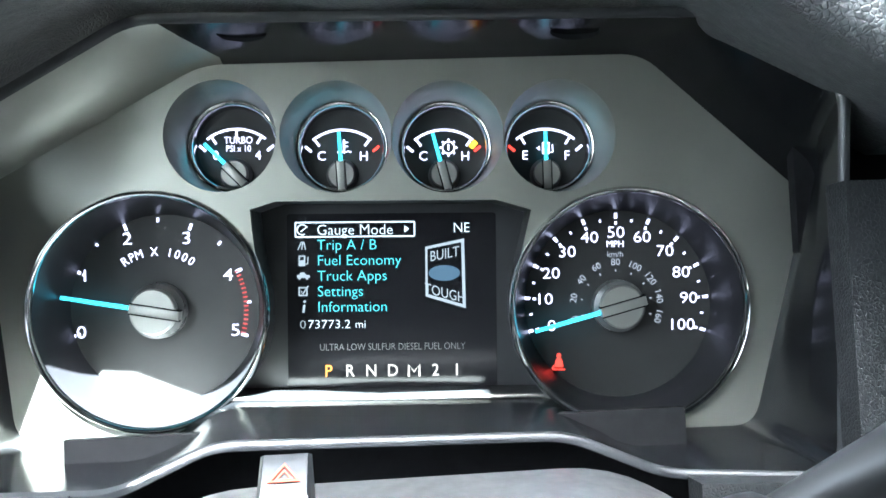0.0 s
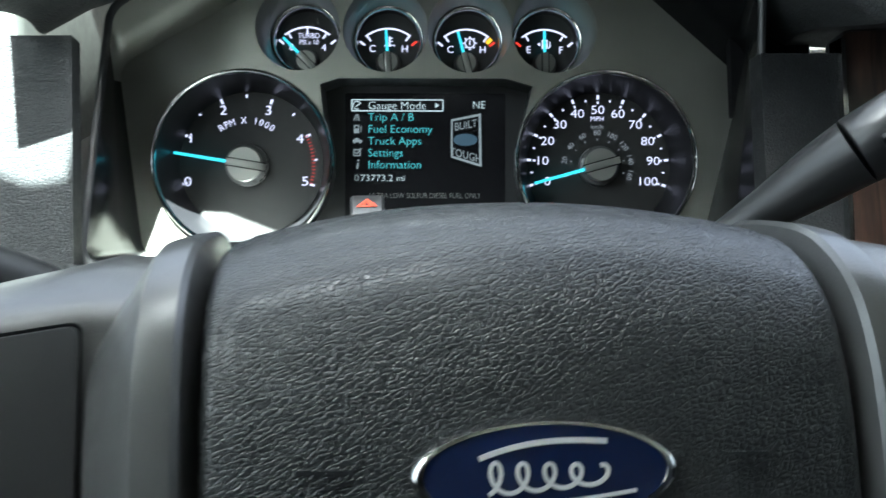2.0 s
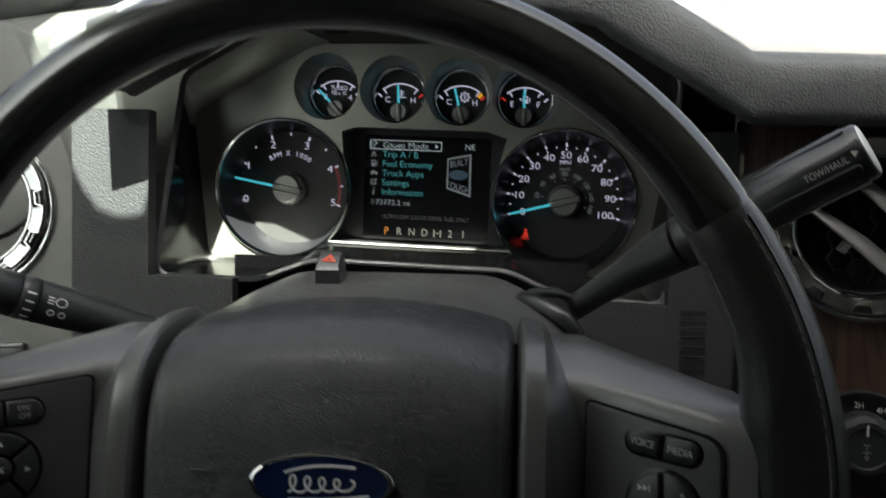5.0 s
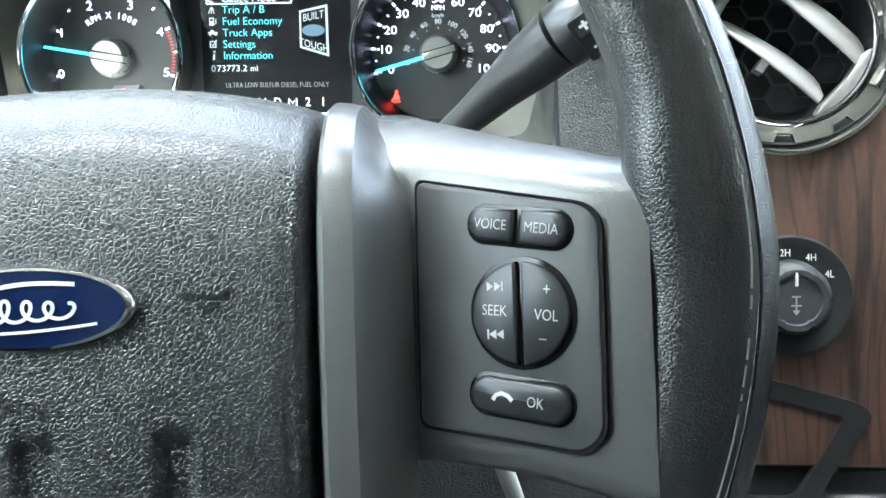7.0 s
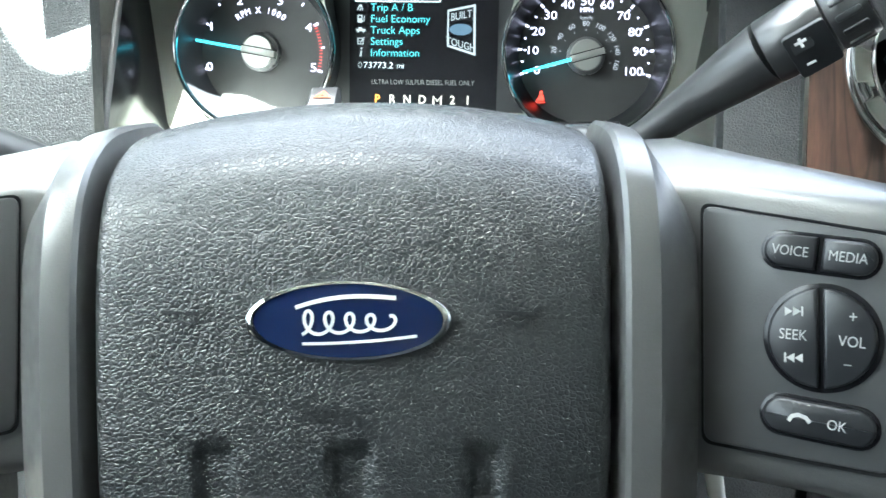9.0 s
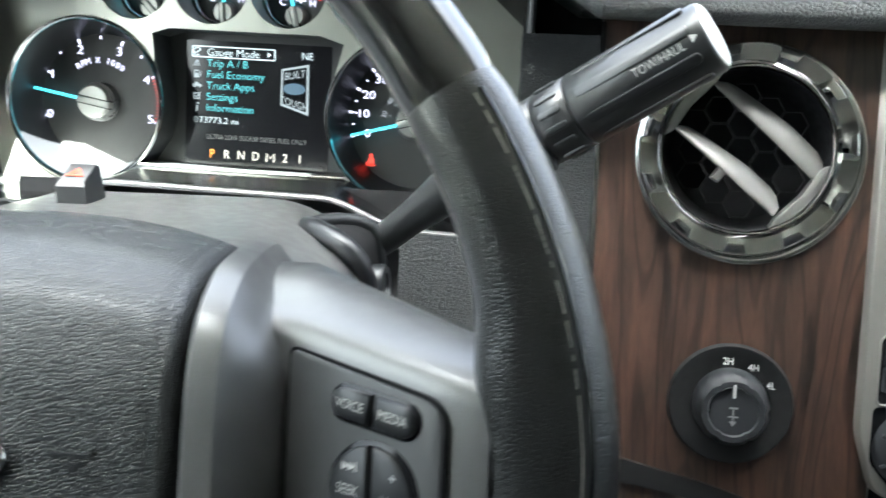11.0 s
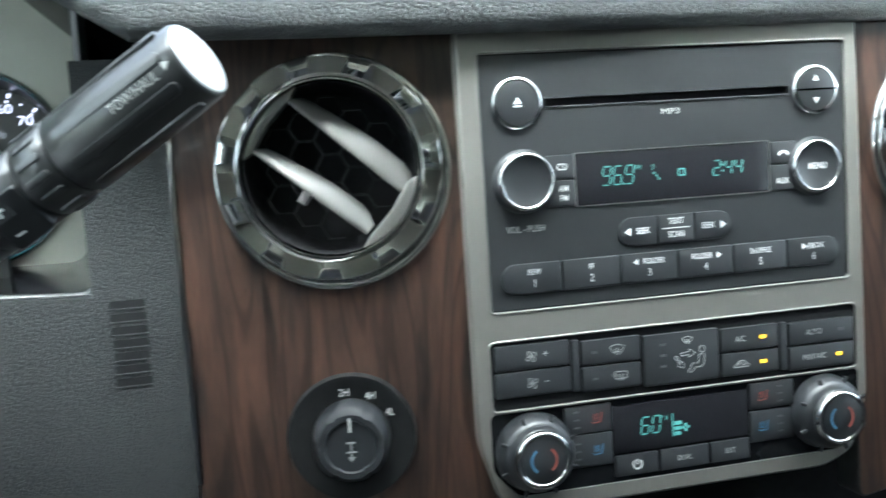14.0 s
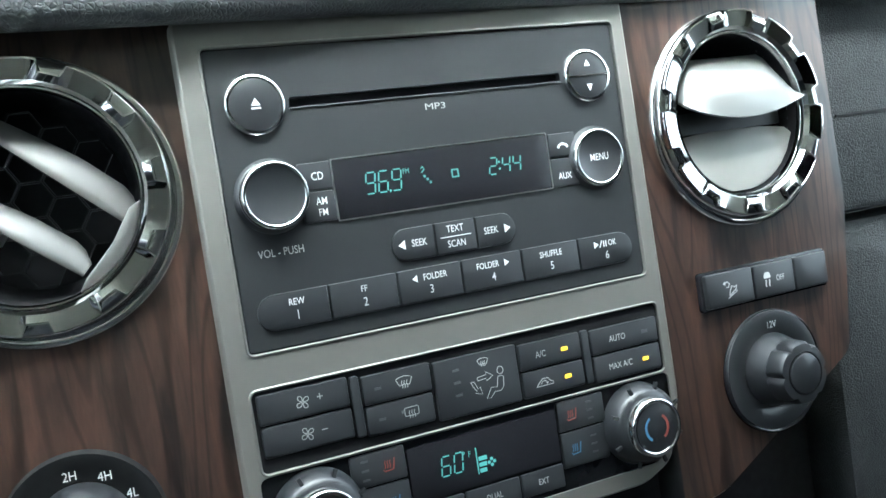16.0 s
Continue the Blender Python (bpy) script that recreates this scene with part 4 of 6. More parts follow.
def pill(u0, u1, v0, v1, parent, m, split=None, tilt=-8.0, label="", texts=()):
    cu, cv = (u0 + u1) / 2, (v0 + v1) / 2
    mm = m @ Matrix.Translation((cu, cv, 0)) @ Matrix.Rotation(radians(tilt), 4, "Z")
    w, h = (u1 - u0) / 2, (v1 - v0) / 2
    part("button_well", prism(rrect(-w - 1.1, w + 1.1, -h - 1.1, h + 1.1, h + 1), 0.2, 1.5, 0.2), GLOSS, parent, m=mm)
    if split is None:
        part("button", prism(rrect(-w, w, -h, h, h), 1.0, 3.4, 1.2), BUTTON, parent, label, m=mm, smooth=50)
    else:
        q = rrect(-w, w, -h, h, h, 7)
        k = len(q) // 4
        left = [(-0.9, h)] + q[k:3 * k] + [(-0.9, -h)]
        right = [(0.9, -h)] + q[3 * k:] + q[:k] + [(0.9, h)]
        for half in (left, right):
            part("button", prism(half, 1.0, 3.4, 1.1), BUTTON, parent, label, m=mm, smooth=50)
    for t, x, y, size in texts:
        words(t, size, x, y, 3.4, PRINTD, parent, m=mm, wide=0.85)


panR = part("switch_panel", prism(rounded([(1.5, 34.6), (1.0, -38.2), (52.5, -43.0), (58.2, -38), (58.8, 19.2), (54.5, 23.6)], 3.5), -6, 1.0, 0.6), SPANEL, wheel, "satin black switch panel", m=PRM)
part("panel_gap", prism(rounded([(0.6, 35.6), (0.2, -39.2), (53, -44.2), (59.2, -38.6), (59.8, 19.8), (55, 24.6)], 3.5), -6, 0.4), DARK, panR, m=PRM)
pill(20, 51, 14.0, 23.6, panR, PRM, split=1, label="rounded black button", texts=(("VOICE", -8, 0, 4.2), ("MEDIA", 7.8, 0, 4.2)))
part("dial_well", prism(oval(35.7, -5.4, 16.4, 15.9, 40), 0.2, 1.6, 0.3), GLOSS, panR, m=PRM)
for a0, a1, dx in ((100, 260, -0.9), (-80, 80, 0.9)):
    pts = oval(35.7, -5.4, 14.8, 14.4, 24, a0 - 10, a1 + 10)
    pts = [(min(x, 35.7 - 0.8) if dx < 0 else max(x, 35.7 + 0.8), y) for x, y in pts]
    part("button", prism(pts, 1.0, 3.6, 0.9), BUTTON, panR, "half round black button", m=PRM, smooth=50)
for t, x, y, sz in (("SEEK", 28.2, -4.6, 4.4), ("VOL", 44.0, -6.2, 4.4), ("+", 44.4, 0.8, 5), ("\u2013", 42.8, -12.4, 5)):
    words(t, sz, x, y, 3.6, PRINTD, panR, m=PRM, wide=0.85, turn=-4)
for y, fl in ((2.3, 1), (-11.2, -1)):
    x = 28.4
    part("symbol", merged(prism([(x - 2.4 * fl, y - 1.3), (x - 0.2 * fl, y), (x - 2.4 * fl, y + 1.3)], 3.6, 3.75), prism([(x - 0.1 * fl, y - 1.3), (x + 2.1 * fl, y), (x - 0.1 * fl, y + 1.3)], 3.6, 3.75), box(min(x + 2.2 * fl, x + 2.7 * fl), max(x + 2.2 * fl, x + 2.7 * fl), y - 1.4, y + 1.4, 3.6, 3.75)), PRINTD, panR, "white skip symbol", m=PRM)
pill(19, 50, -34.6, -24.2, panR, PRM, tilt=-7, label="long black button", texts=(("OK", 5.2, -0.2, 4.2),))
part("symbol", stroke([(26.6, -29.6), (27.6, -28.2), (29.4, -27.7), (31.4, -28.4), (32.6, -29.8)], 1.2, 3.4, 3.6), PRINTD, panR, "white phone symbol", m=PRM)

panL = part("switch_panel", prism(rounded([(-0.6, 38.2), (-0.6, -35.2), (-53.5, -43), (-58.6, -37.6), (-59, 24.4), (-54, 28.4)], 3.5), -6, 1.0, 0.6), SPANEL, wheel, "satin black switch panel", m=PLM)
part("panel_gap", prism(rounded([(0.2, 39.2), (0.2, -36.2), (-54, -44.2), (-59.6, -38), (-60, 25), (-54.6, 29.4)], 3.5), -6, 0.4), DARK, panL, m=PLM)
pill(-49.5, -20, 17.4, 27.2, panL, PLM, split=1, tilt=7, label="rounded black button", texts=(("CNCL", -7.6, 1.7, 3.3), ("RSM", -7.6, -1.7, 3.3), ("ON/", 7.6, 1.7, 3.3), ("OFF", 7.6, -1.7, 3.3)))
part("dial_well", prism(oval(-35.8, -0.7, 17.0, 16.4, 40), 0.2, 1.6, 0.3), GLOSS, panL, m=PLM)
for q in range(4):
    a0 = 45 + 90 * q
    pts = oval(-35.8, -0.7, 15.4, 14.9, 12, a0 + 4, a0 + 86) + oval(-35.8, -0.7, 6.6, 6.4, 8, a0 + 82, a0 + 8)
    part("button", prism(pts, 1.0, 3.4, 0.7), BUTTON, panL, "quarter ring black button", m=PLM, smooth=50)
    a = radians(a0 + 45)
    x, y = -35.8 + 11 * math.cos(a), -0.7 + 10.6 * math.sin(a)
    c, s = math.cos(a), math.sin(a)
    part("symbol", prism([(x + 1.3 * c, y + 1.3 * s), (x - 0.9 * c - 1.2 * s, y - 0.9 * s + 1.2 * c), (x - 0.9 * c + 1.2 * s, y - 0.9 * s - 1.2 * c)], 3.4, 3.55), PRINT, panL, "white arrow", m=PLM)
part("button", lathe([(5.2, 1), (5.2, 3.8), (4.4, 4.6), (0, 4.6)], -35.8, -0.7, 28), BUTTON, panL, "round OK button", m=PLM, smooth=50)
words("OK", 3.6, -35.8, -0.8, 4.6, PRINT, panL, m=PLM, wide=0.85)
pill(-50.3, -21, -31.0, -19.2, panL, PLM, tilt=5, label="long black button", texts=(("SET", 0, 0, 4.2), ("\u2013", -8.6, 0, 5.4), ("+", 8.2, 0, 5.4)))

emb = part("emblem", lathe([(30.4, 18.5), (30.2, 22.6), (29.4, 24.0), (27.6, 24.2), (27.3, 23.4)], 0, 0, 72, 0.385), CHROME, wheel, "oval chrome edged blue badge", smooth=60)
part("emblem_field", lathe([(27.6, 22), (27.4, 23.6), (14, 24.2), (0, 24.4)], 0, 0, 72, 0.39), BLUE, emb, "blue enamel field", smooth=60)
coil = []
for i in range(97):
    t = i / 96
    a = -1.2 + 4.5 * 2 * math.pi * t
    coil.append((-14 + 27 * t + 2.5 * math.cos(a), -0.6 + (3.6 - 1.6 * t) * math.sin(a)))
curl = [stroke([(-15 + 29 * t, 6.4 - 2.6 * (1 - t) ** 3 + 0.8 * math.sin(3 * t)) for t in [i / 14 for i in range(15)]], 1.2, 24.2, 24.7), stroke(coil, 0.95, 24.2, 24.7), stroke([(-13 + 33 * t, -6.6 + 2.2 * t * t) for t in [i / 10 for i in range(11)]], 0.8, 24.2, 24.6)]
part("emblem_flourish", merged(*curl), CAPW, emb, "raised chrome flourish")
words("AIRBAG", 6.2, -3.2, -28.0, 20.3, SMOOTH, wheel, wide=1.0, thick=0.8)
for s in (-1, 1):
    part("horn_mark", merged(stroke([(s * 48 - 7, 2.5), (s * 48 + 5, 2.0), (s * 48 + 7, 4)], 0.9, 19, 21.7), stroke([(s * 48 - 2, 0), (s * 48 + 1, -1.2), (s * 48 + 4, 0)], 0.9, 19, 21.7)), SMOOTH, wheel)

# ---- steering column, stalk and gear lever ----
col = thing("steering_column", FLATM, "dark charcoal plastic steering column shroud behind the wheel", "steering column")


def col_ring(y, z, w0, w1, side, drop):
    return [(w0 * 1000, y * 1000, z * 1000), (w1 * 1000, y * 1000, z * 1000), ((w1 + side) * 1000, y * 1000, (z - drop * 0.45) * 1000), ((w1 + side * 1.25) * 1000, y * 1000, (z - drop) * 1000), ((w1 + side) * 1000, y * 1000, (z - 0.11) * 1000), ((w0 - side) * 1000, y * 1000, (z - 0.11) * 1000), ((w0 - side * 1.25) * 1000, y * 1000, (z - drop) * 1000), ((w0 - side) * 1000, y * 1000, (z - drop * 0.45) * 1000)]


def soften(ring, k=4):
    a = [(p[0], p[2]) for p in ring]
    y = ring[0][1]
    return [(x, y, z) for x, z in rounded(a, 16, k)]


part("shroud", loft([soften(col_ring(y, z, a, b, s, d)) for y, z, a, b, s, d in ((-0.150, -0.010, -0.060, 0.056, 0.030, 0.045), (-0.158, -0.001, -0.068, 0.064, 0.034, 0.045), (-0.19, 0.006, -0.074, 0.069, 0.036, 0.045), (-0.25, 0.021, -0.076, 0.072, 0.034, 0.042), (-0.325, 0.040, -0.072, 0.072, 0.030, 0.040))], True, True), TRIMB, col, smooth=50)
hz = part("hazard_switch", loft([[(x, y, z) for x, y, z in ((-47.5, -200, 4), (-32, -200, 4), (-32, -178, 4), (-47.5, -178, 4))], [(-47.2, -199, 17), (-32.3, -199, 17), (-32.3, -179, 21), (-47.2, -179, 21)], [(-46, -197, 19), (-33.5, -197, 19), (-33.5, -181, 22.6), (-46, -181, 22.6)]], True, True), BUTTON, col, "raised black hazard switch")
tri = holed([(-4.6, -3.4), (4.6, -3.4), (0, 4.2)], [[(-3.5, -2.8), (3.5, -2.8), (0, 3.0)]], 0, 0.25)
part("hazard_triangle", tri, HAZR, hz, "red triangle outline", m=Matrix.Translation((-39.8, -189.5, 21.1)) @ Matrix.Rotation(math.atan2(3.6, 16), 4, "X"))
tri = holed([(-2.6, -2.3), (2.6, -2.3), (0, 2.0)], [[(-1.7, -1.8), (1.7, -1.8), (0, 1.0)]], 0, 0.25)
part("hazard_triangle", tri, HAZR, hz, "red triangle outline", m=Matrix.Translation((-39.8, -189.8, 21.0)) @ Matrix.Rotation(math.atan2(3.6, 16), 4, "X"))
near = [(76, -205, 3), (79.5, -211.5, 7), (86, -218, 8), (95, -227, 7.6), (102.5, -233, 5.5), (107.5, -234.5, 0.5), (110, -233.5, -7), (111.5, -232, -22), (111.5, -232, -40)]
far = [(76, -205, 3), (80, -207, 6), (85, -199, 4.5), (92, -192, 2.5), (100, -187, 0), (107, -184.5, -4), (110, -184, -10), (111, -184, -22), (111, -184, -40)]
part("ignition_collar", tube([Vector(p) for p in near], [2.5, 4.6, 5.0, 5.0, 4.8, 4.6, 4.6, 4.6, 4.6], 16), BUTTON, col, "polished rolled edge round the ignition", smooth=60)
part("ignition_collar", tube([Vector(p) for p in far], [2.4, 3.4, 3.6, 3.6, 3.6, 3.6, 3.6, 3.6, 3.6], 16), SMOOTH, col, "dark far edge round the ignition", smooth=60)
part("lever_cavity", loft([[(x, y, z - 1.0) for x, y, z in near], [((p[0] + q[0]) / 2, (p[1] + q[1]) / 2, (p[2] + q[2]) / 2 - 2.5) for p, q in zip(near, far)], [(x, y, z - 1.0) for x, y, z in far]], closed=False), DARK, col, "dark opening round the ignition", smooth=60)
IG = basis((113, -210, -24), (0.1, 0.99, 0.0), (-0.1, 0, 1))
part("ignition_lock", lathe([(10.5, -12), (10.5, 3), (9.4, 4.5), (6.5, 4.5), (6, 3), (0, 3)], 0, 0, 32), BUTTON, col, "small ignition lock", m=IG, smooth=50)

stalk = thing("turn_signal_stalk", FLATM, "black turn signal and wiper stalk on the column", "stalk")
SA = [Vector(p) for p in ((-92, -205, -42), (-116, -220, -25.8), (-136, -232.4, -12.2), (-156, -244.6, 1.3), (-170, -253.3, 10.8), (-180, -259.4, 17.5), (-189, -265, 23.6))]
part("arm", tube(SA, [6.5, 7.6, 8.8, 10.2, 11.2, 11.9, 12.0], 24), SMOOTH, stalk, smooth=60)
sd = (SA[-1] - SA[-2]).normalized()
part("twist_ring", tube([SA[-1] + sd * 0.8, SA[-1] + sd * 1.6, SA[-1] + sd * 9, SA[-1] + sd * 9.8], [11.6, 12.4, 12.4, 11.8], 24), SMOOTH, stalk, "ribbed twist ring", smooth=60)
part("end_knob", tube([SA[-1] + sd * 10.4, SA[-1] + sd * 11, SA[-1] + sd * 26, SA[-1] + sd * 31, SA[-1] + sd * 32.5], [11.8, 12.3, 11.9, 10.6, 7.5], 24), SMOOTH, stalk, smooth=60)
def stalk_at(along, around, dx=0.0, dy=0.0):
    """A system on the stalk's skin facing the driver."""
    ax = -sd
    side = Vector((0, -1, 0)) - ax * ax.dot(Vector((0, -1, 0)))
    side.normalize()
    up = ax.cross(side) * -1
    if up.z < 0:
        up = -up
    a = radians(around)
    nn = side * math.cos(a) + up * math.sin(a)
    ev = up * math.cos(a) - side * math.sin(a)
    return basis(SA[-1] + sd * along + nn * 12.2, ax, ev)
for i, sy in enumerate((52, 30, 8, -14)):
    part("mark", stroke([(-2.4 + i * 0.2, 0), (2.4, 0)], 0.9, 0.3, 0.6), PRINT, stalk, m=stalk_at(5, sy))
words("0", 5.4, 0, 0, 0.4, PRINT, stalk, m=stalk_at(5, -34), wide=0.8)
part("symbol", merged(holed(oval(1, 0, 3.2, 2.6, 16), [oval(1, 0, 2.6, 2.0, 16)], 0.3, 0.6), *[stroke([(-6.4, y), (-3, y)], 0.6, 0.3, 0.6) for y in (-1.6, 0, 1.6)]), PRINT, stalk, "white headlamp symbol", m=stalk_at(-10, 46))
part("symbol", merged(holed(oval(-3, 0, 2.0, 1.8, 14), [oval(-3, 0, 1.4, 1.2, 14)], 0.3, 0.6), holed(oval(3, 0, 2.0, 1.8, 14), [oval(3, 0, 1.4, 1.2, 14)], 0.3, 0.6)), PRINT, stalk, "white lamp symbol", m=stalk_at(-10, 16))

lever = thing("gear_lever", FLATM, "black column gear lever with a silver end cap", "gear lever")
GL = [Vector(p) for p in ((92, -170, -36), (110, -177, -16), (128.7, -186, 3.5), (142, -195, 18), (156, -204.5, 33), (168.6, -211.4, 45))]
gd = Vector((0.774, -0.236, 0.588)).normalized()
part("arm", tube(GL, [7.5, 7.8, 8.6, 10.5, 13.5, 15.2], 28), LEVERM, lever, smooth=60)
g0 = GL[-1]
part("switch_collar", tube([g0, g0 + gd * 0.5, g0 + gd * 27.3, g0 + gd * 27.9], [15.2, 15.5, 16.3, 15.6], 32), LEVERM, lever, smooth=60)
part("ribbed_collar", tube([g0 + gd * 28.4, g0 + gd * 29, g0 + gd * 44.6, g0 + gd * 45.2], [15.8, 16.5, 16.5, 15.8], 32), LEVERM, lever, smooth=60)
part("grip", tube([g0 + gd * 45.7, g0 + gd * 46.6, g0 + gd * 75, g0 + gd * 101, g0 + gd * 105.5, g0 + gd * 107, g0 + gd * 107.3], [15.8, 16.6, 16.1, 15.4, 15.2, 14.6, 13.9], 36), LEVERM, lever, "black moulded grip", smooth=60)
part("end_cap", tube([g0 + gd * 105, g0 + gd * 107.4, g0 + gd * 107.9, g0 + gd * 108.2], [13.8, 13.8, 13.2, 9], 36), CAPW, lever, "round silver end cap", smooth=60)


def lever_at(along, around, r=20.8):
    ax = gd
    side = Vector((0, -1, 0)) - ax * ax.dot(Vector((0, -1, 0)))
    side.normalize()
    up = side.cross(ax) * -1
    if up.z < 0:
        up = -up
    a = radians(around)
    nn = side * math.cos(a) + up * math.sin(a)
    return basis(g0 + gd * along + nn * r, ax, nn.cross(ax))


for a in (-70, -43, -14, 11, 36, 62, 90):
    part("rib", prism(rrect(-5.6, 5.6, -1.5, 1.5, 1.2), -0.6, 0.9, 0.4), LEVERM, lever, m=lever_at(36.8, a, 16.4))
for a in (-44, -1, 43, 88):
    part("grip_flute", prism(rrect(-26, 26, -2.4, 2.4, 2.0), -1.0, 0.7, 0.5), LEVERM, lever, m=lever_at(76, a, 15.9))
words("TOW/HAUL", 5.4, 87, 0, 0.3, PRINTD, lever, m=lever_at(0, 24, 15.8), wide=0.8)
part("symbol", prism([(1.5, -1.7), (1.5, 1.7), (-1.7, 0.3)], 0.2, 0.5), PRINTD, lever, "small pale arrow", m=lever_at(102, 30, 15.3) @ Matrix.Rotation(radians(-50), 4, "Z"))
rock = part("plus_minus_switch", prism(rounded([(-9.5, -13), (9.5, -13), (9.5, 8), (-9.5, 8)], 2), -6, 0.8, 0.5), BUTTON, lever, "raised plus minus rocker", m=lever_at(18, -2, 15.8))
plus = lever_at(15.2, 10, 17.0)
part("plus_pad", prism(rrect(-4.6, 4.6, -4.2, 4.2, 0.6), -2.5, 0.1), SMOOTH, rock, m=plus)
part("symbol", merged(box(-2.6, 2.6, -0.65, 0.65, 0, 0.35), box(-0.65, 0.65, 0.65, 2.6, 0, 0.35), box(-0.65, 0.65, -2.6, -0.65, 0, 0.35)), PRINT, rock, "white plus sign", m=plus)
part("symbol", box(-2.0, 2.0, -0.5, 0.5, -0.3, 0.4), PRINT, rock, "white minus sign", m=lever_at(18, -2, 15.8) @ Matrix.Translation((-3.2, -7.6, 0.8)) @ Matrix.Rotation(radians(-4), 4, "Z"))

# ---- round air vents ----
def vent_ring(name, m, label, r=58.0, ri=46.0):
    v = thing(name, m, label, "air vent", group="round dash vents")
    part("flange", lathe([(r + 4.2, -2), (r + 3.9, 0.7), (r + 2.8, 1.8), (r + 0.2, 1.4), (r - 3, -1)], 1.6, -2.2, 96), CHROME, v, "polished flange round the ring", smooth=60)
    part("ring_base", lathe([(r + 0.8, 0), (r + 0.6, 4.5), (r - 1, 6), (ri + 2, 4.6), (ri, 2.0), (ri - 1, -6)], 0, 0, 96), DCHROME, v, "smoked chrome ring base", smooth=60)
    n, out, inn = 11, [], []
    for i in range(n):
        a = 360 / n * i
        for da, rr in ((0, r - 5.2), (9.5, r - 5.2), (11, r - 0.2), (16, r), (22, r), (28, r), (31.2, r - 0.2), (32.7, r - 5.2)):
            out.append(((rr) * math.cos(radians(a + da)), rr * math.sin(radians(a + da))))
            inn.append(((ri + 1.0) * math.cos(radians(a + da)), (ri + 1.0) * math.sin(radians(a + da))))
    rings = [[(x, y, 3) for x, y in out], [(x, y, 7.6) for x, y in out], [(x * 0.988, y * 0.988, 8.6) for x, y in out], [(x * 1.05, y * 1.05, 7.4) for x, y in inn], [(x, y, 4.6) for x, y in inn], [(x * 0.985, y * 0.985, 0) for x, y in inn]]
    part("crown_ring", loft(rings), DCHROME, v, "castellated smoked chrome ring", smooth=28)
    part("crown_edge", stroke([(x * 0.993, y * 0.993) for x, y in out + out[:1]], 0.8, 8.2, 8.9), CHROME, v, "thin bright edge of the ring")
    part("inner_edge", lathe([(ri + 1.2, 4.4), (ri + 1.0, 5.4), (ri + 0.2, 5.4), (ri, 4.2)], 0, 0, 72), CHROME, v, "thin bright inner edge", smooth=60)
    part("bowl", lathe([(ri - 0.5, 1), (ri - 1.5, -14), (ri - 6, -26), (0, -30)], 0, 0, 48), DARK, v, "dark vent bowl", smooth=60)
    return v


def hex_mesh(v, ri, h):
    hs = []
    s = 9.0
    for q in range(-4, 5):
        for p in range(-4, 5):
            x, y = s * 1.5 * q, s * 1.732 * (p + (q % 2) / 2)
            if math.hypot(x, y) < ri - s * 0.7:
                hs.append(holed(oval(x, y, s * 0.99, k=6), [oval(x, y, s * 0.9, k=6)], h - 3, h))
    part("hex_grille", merged(*hs), HEXM, v, "black hexagon mesh deep in the vent")


def blade(p0, p1, w, h0, thick, droop):
    a, b = Vector(p0), Vector(p1)
    d = b - a
    nn = Vector((-d.y, d.x)).normalized()
    rings = []
    for i in range(15):
        t = i / 14
        bow = math.sin(math.pi * t)
        c = a + d * t
        ww = w * (0.42 + 0.52 * min(1.0, t / 0.6) ** 0.8) * min(1.0, 0.35 + t * 8) * (1.0 if t < 0.9 else 1.0 - 4.5 * (t - 0.9))
        ring = []
        for j in range(12):
            g = 2 * math.pi * j / 12
            off = ww * (0.5 + 0.5 * math.cos(g))
            q = c + nn * off
            ring.append((q.x, q.y, h0 + 5 * bow - droop * (off / w) + thick * math.sin(g)))
        rings.append(ring)
    return loft(rings, True, True)


WL = ST @ Matrix.Translation((-0.119, 0, -0.006)) @ Matrix.Rotation(radians(-9.0), 4, "Y")
wl0 = local(WL, ST @ Vector((-0.1876, 0.0141, -0.0175)))
wl1 = local(WL, ST @ Vector((-0.1872, -0.1310, -0.0165)))
vent_a = vent_ring("air_vent", WL @ Matrix.Translation((wl0.x * 0.001, wl0.y * 0.001, 0.0)), "open round vent with two silver blades and a chrome ring", 58.5, 46)
hex_mesh(vent_a, 45, -14)
part("blade", blade((-20.5, 36.5), (38.5, -17.5), 14.5, 0, 1.4, 9), BLADE, vent_a, "silver vent blade", smooth=60)
part("blade", blade((-40.5, 11.5), (16.5, -36.5), 12.5, 0, 1.4, 9), BLADE, vent_a, "silver vent blade", smooth=60)
for s in (1, -1):
    arc = oval(0, 0, 45.5, k=16, a0=109, a1=171)
    lens = arc + [(-40, 10), (-31, 24), (-18, 37.5)]
    part("side_web", prism([(s * x, s * y) for x, y in lens], -8, 1.5, 0.8), SILVER, vent_a, "silver side web")
part("thumb_tab", box(-4, 3, -2.5, 2.5, -8, 4, 1), SILVER, vent_a, "small thumb tab", m=Matrix.Translation((-14, -14, 0)) @ Matrix.Rotation(radians(55), 4, "Z"))

vent_b = vent_ring("air_vent", ST @ Matrix.Translation((0.1885, 0.0108, 0.0)), "half closed round vent with bright silver flaps", 58.5, 46)


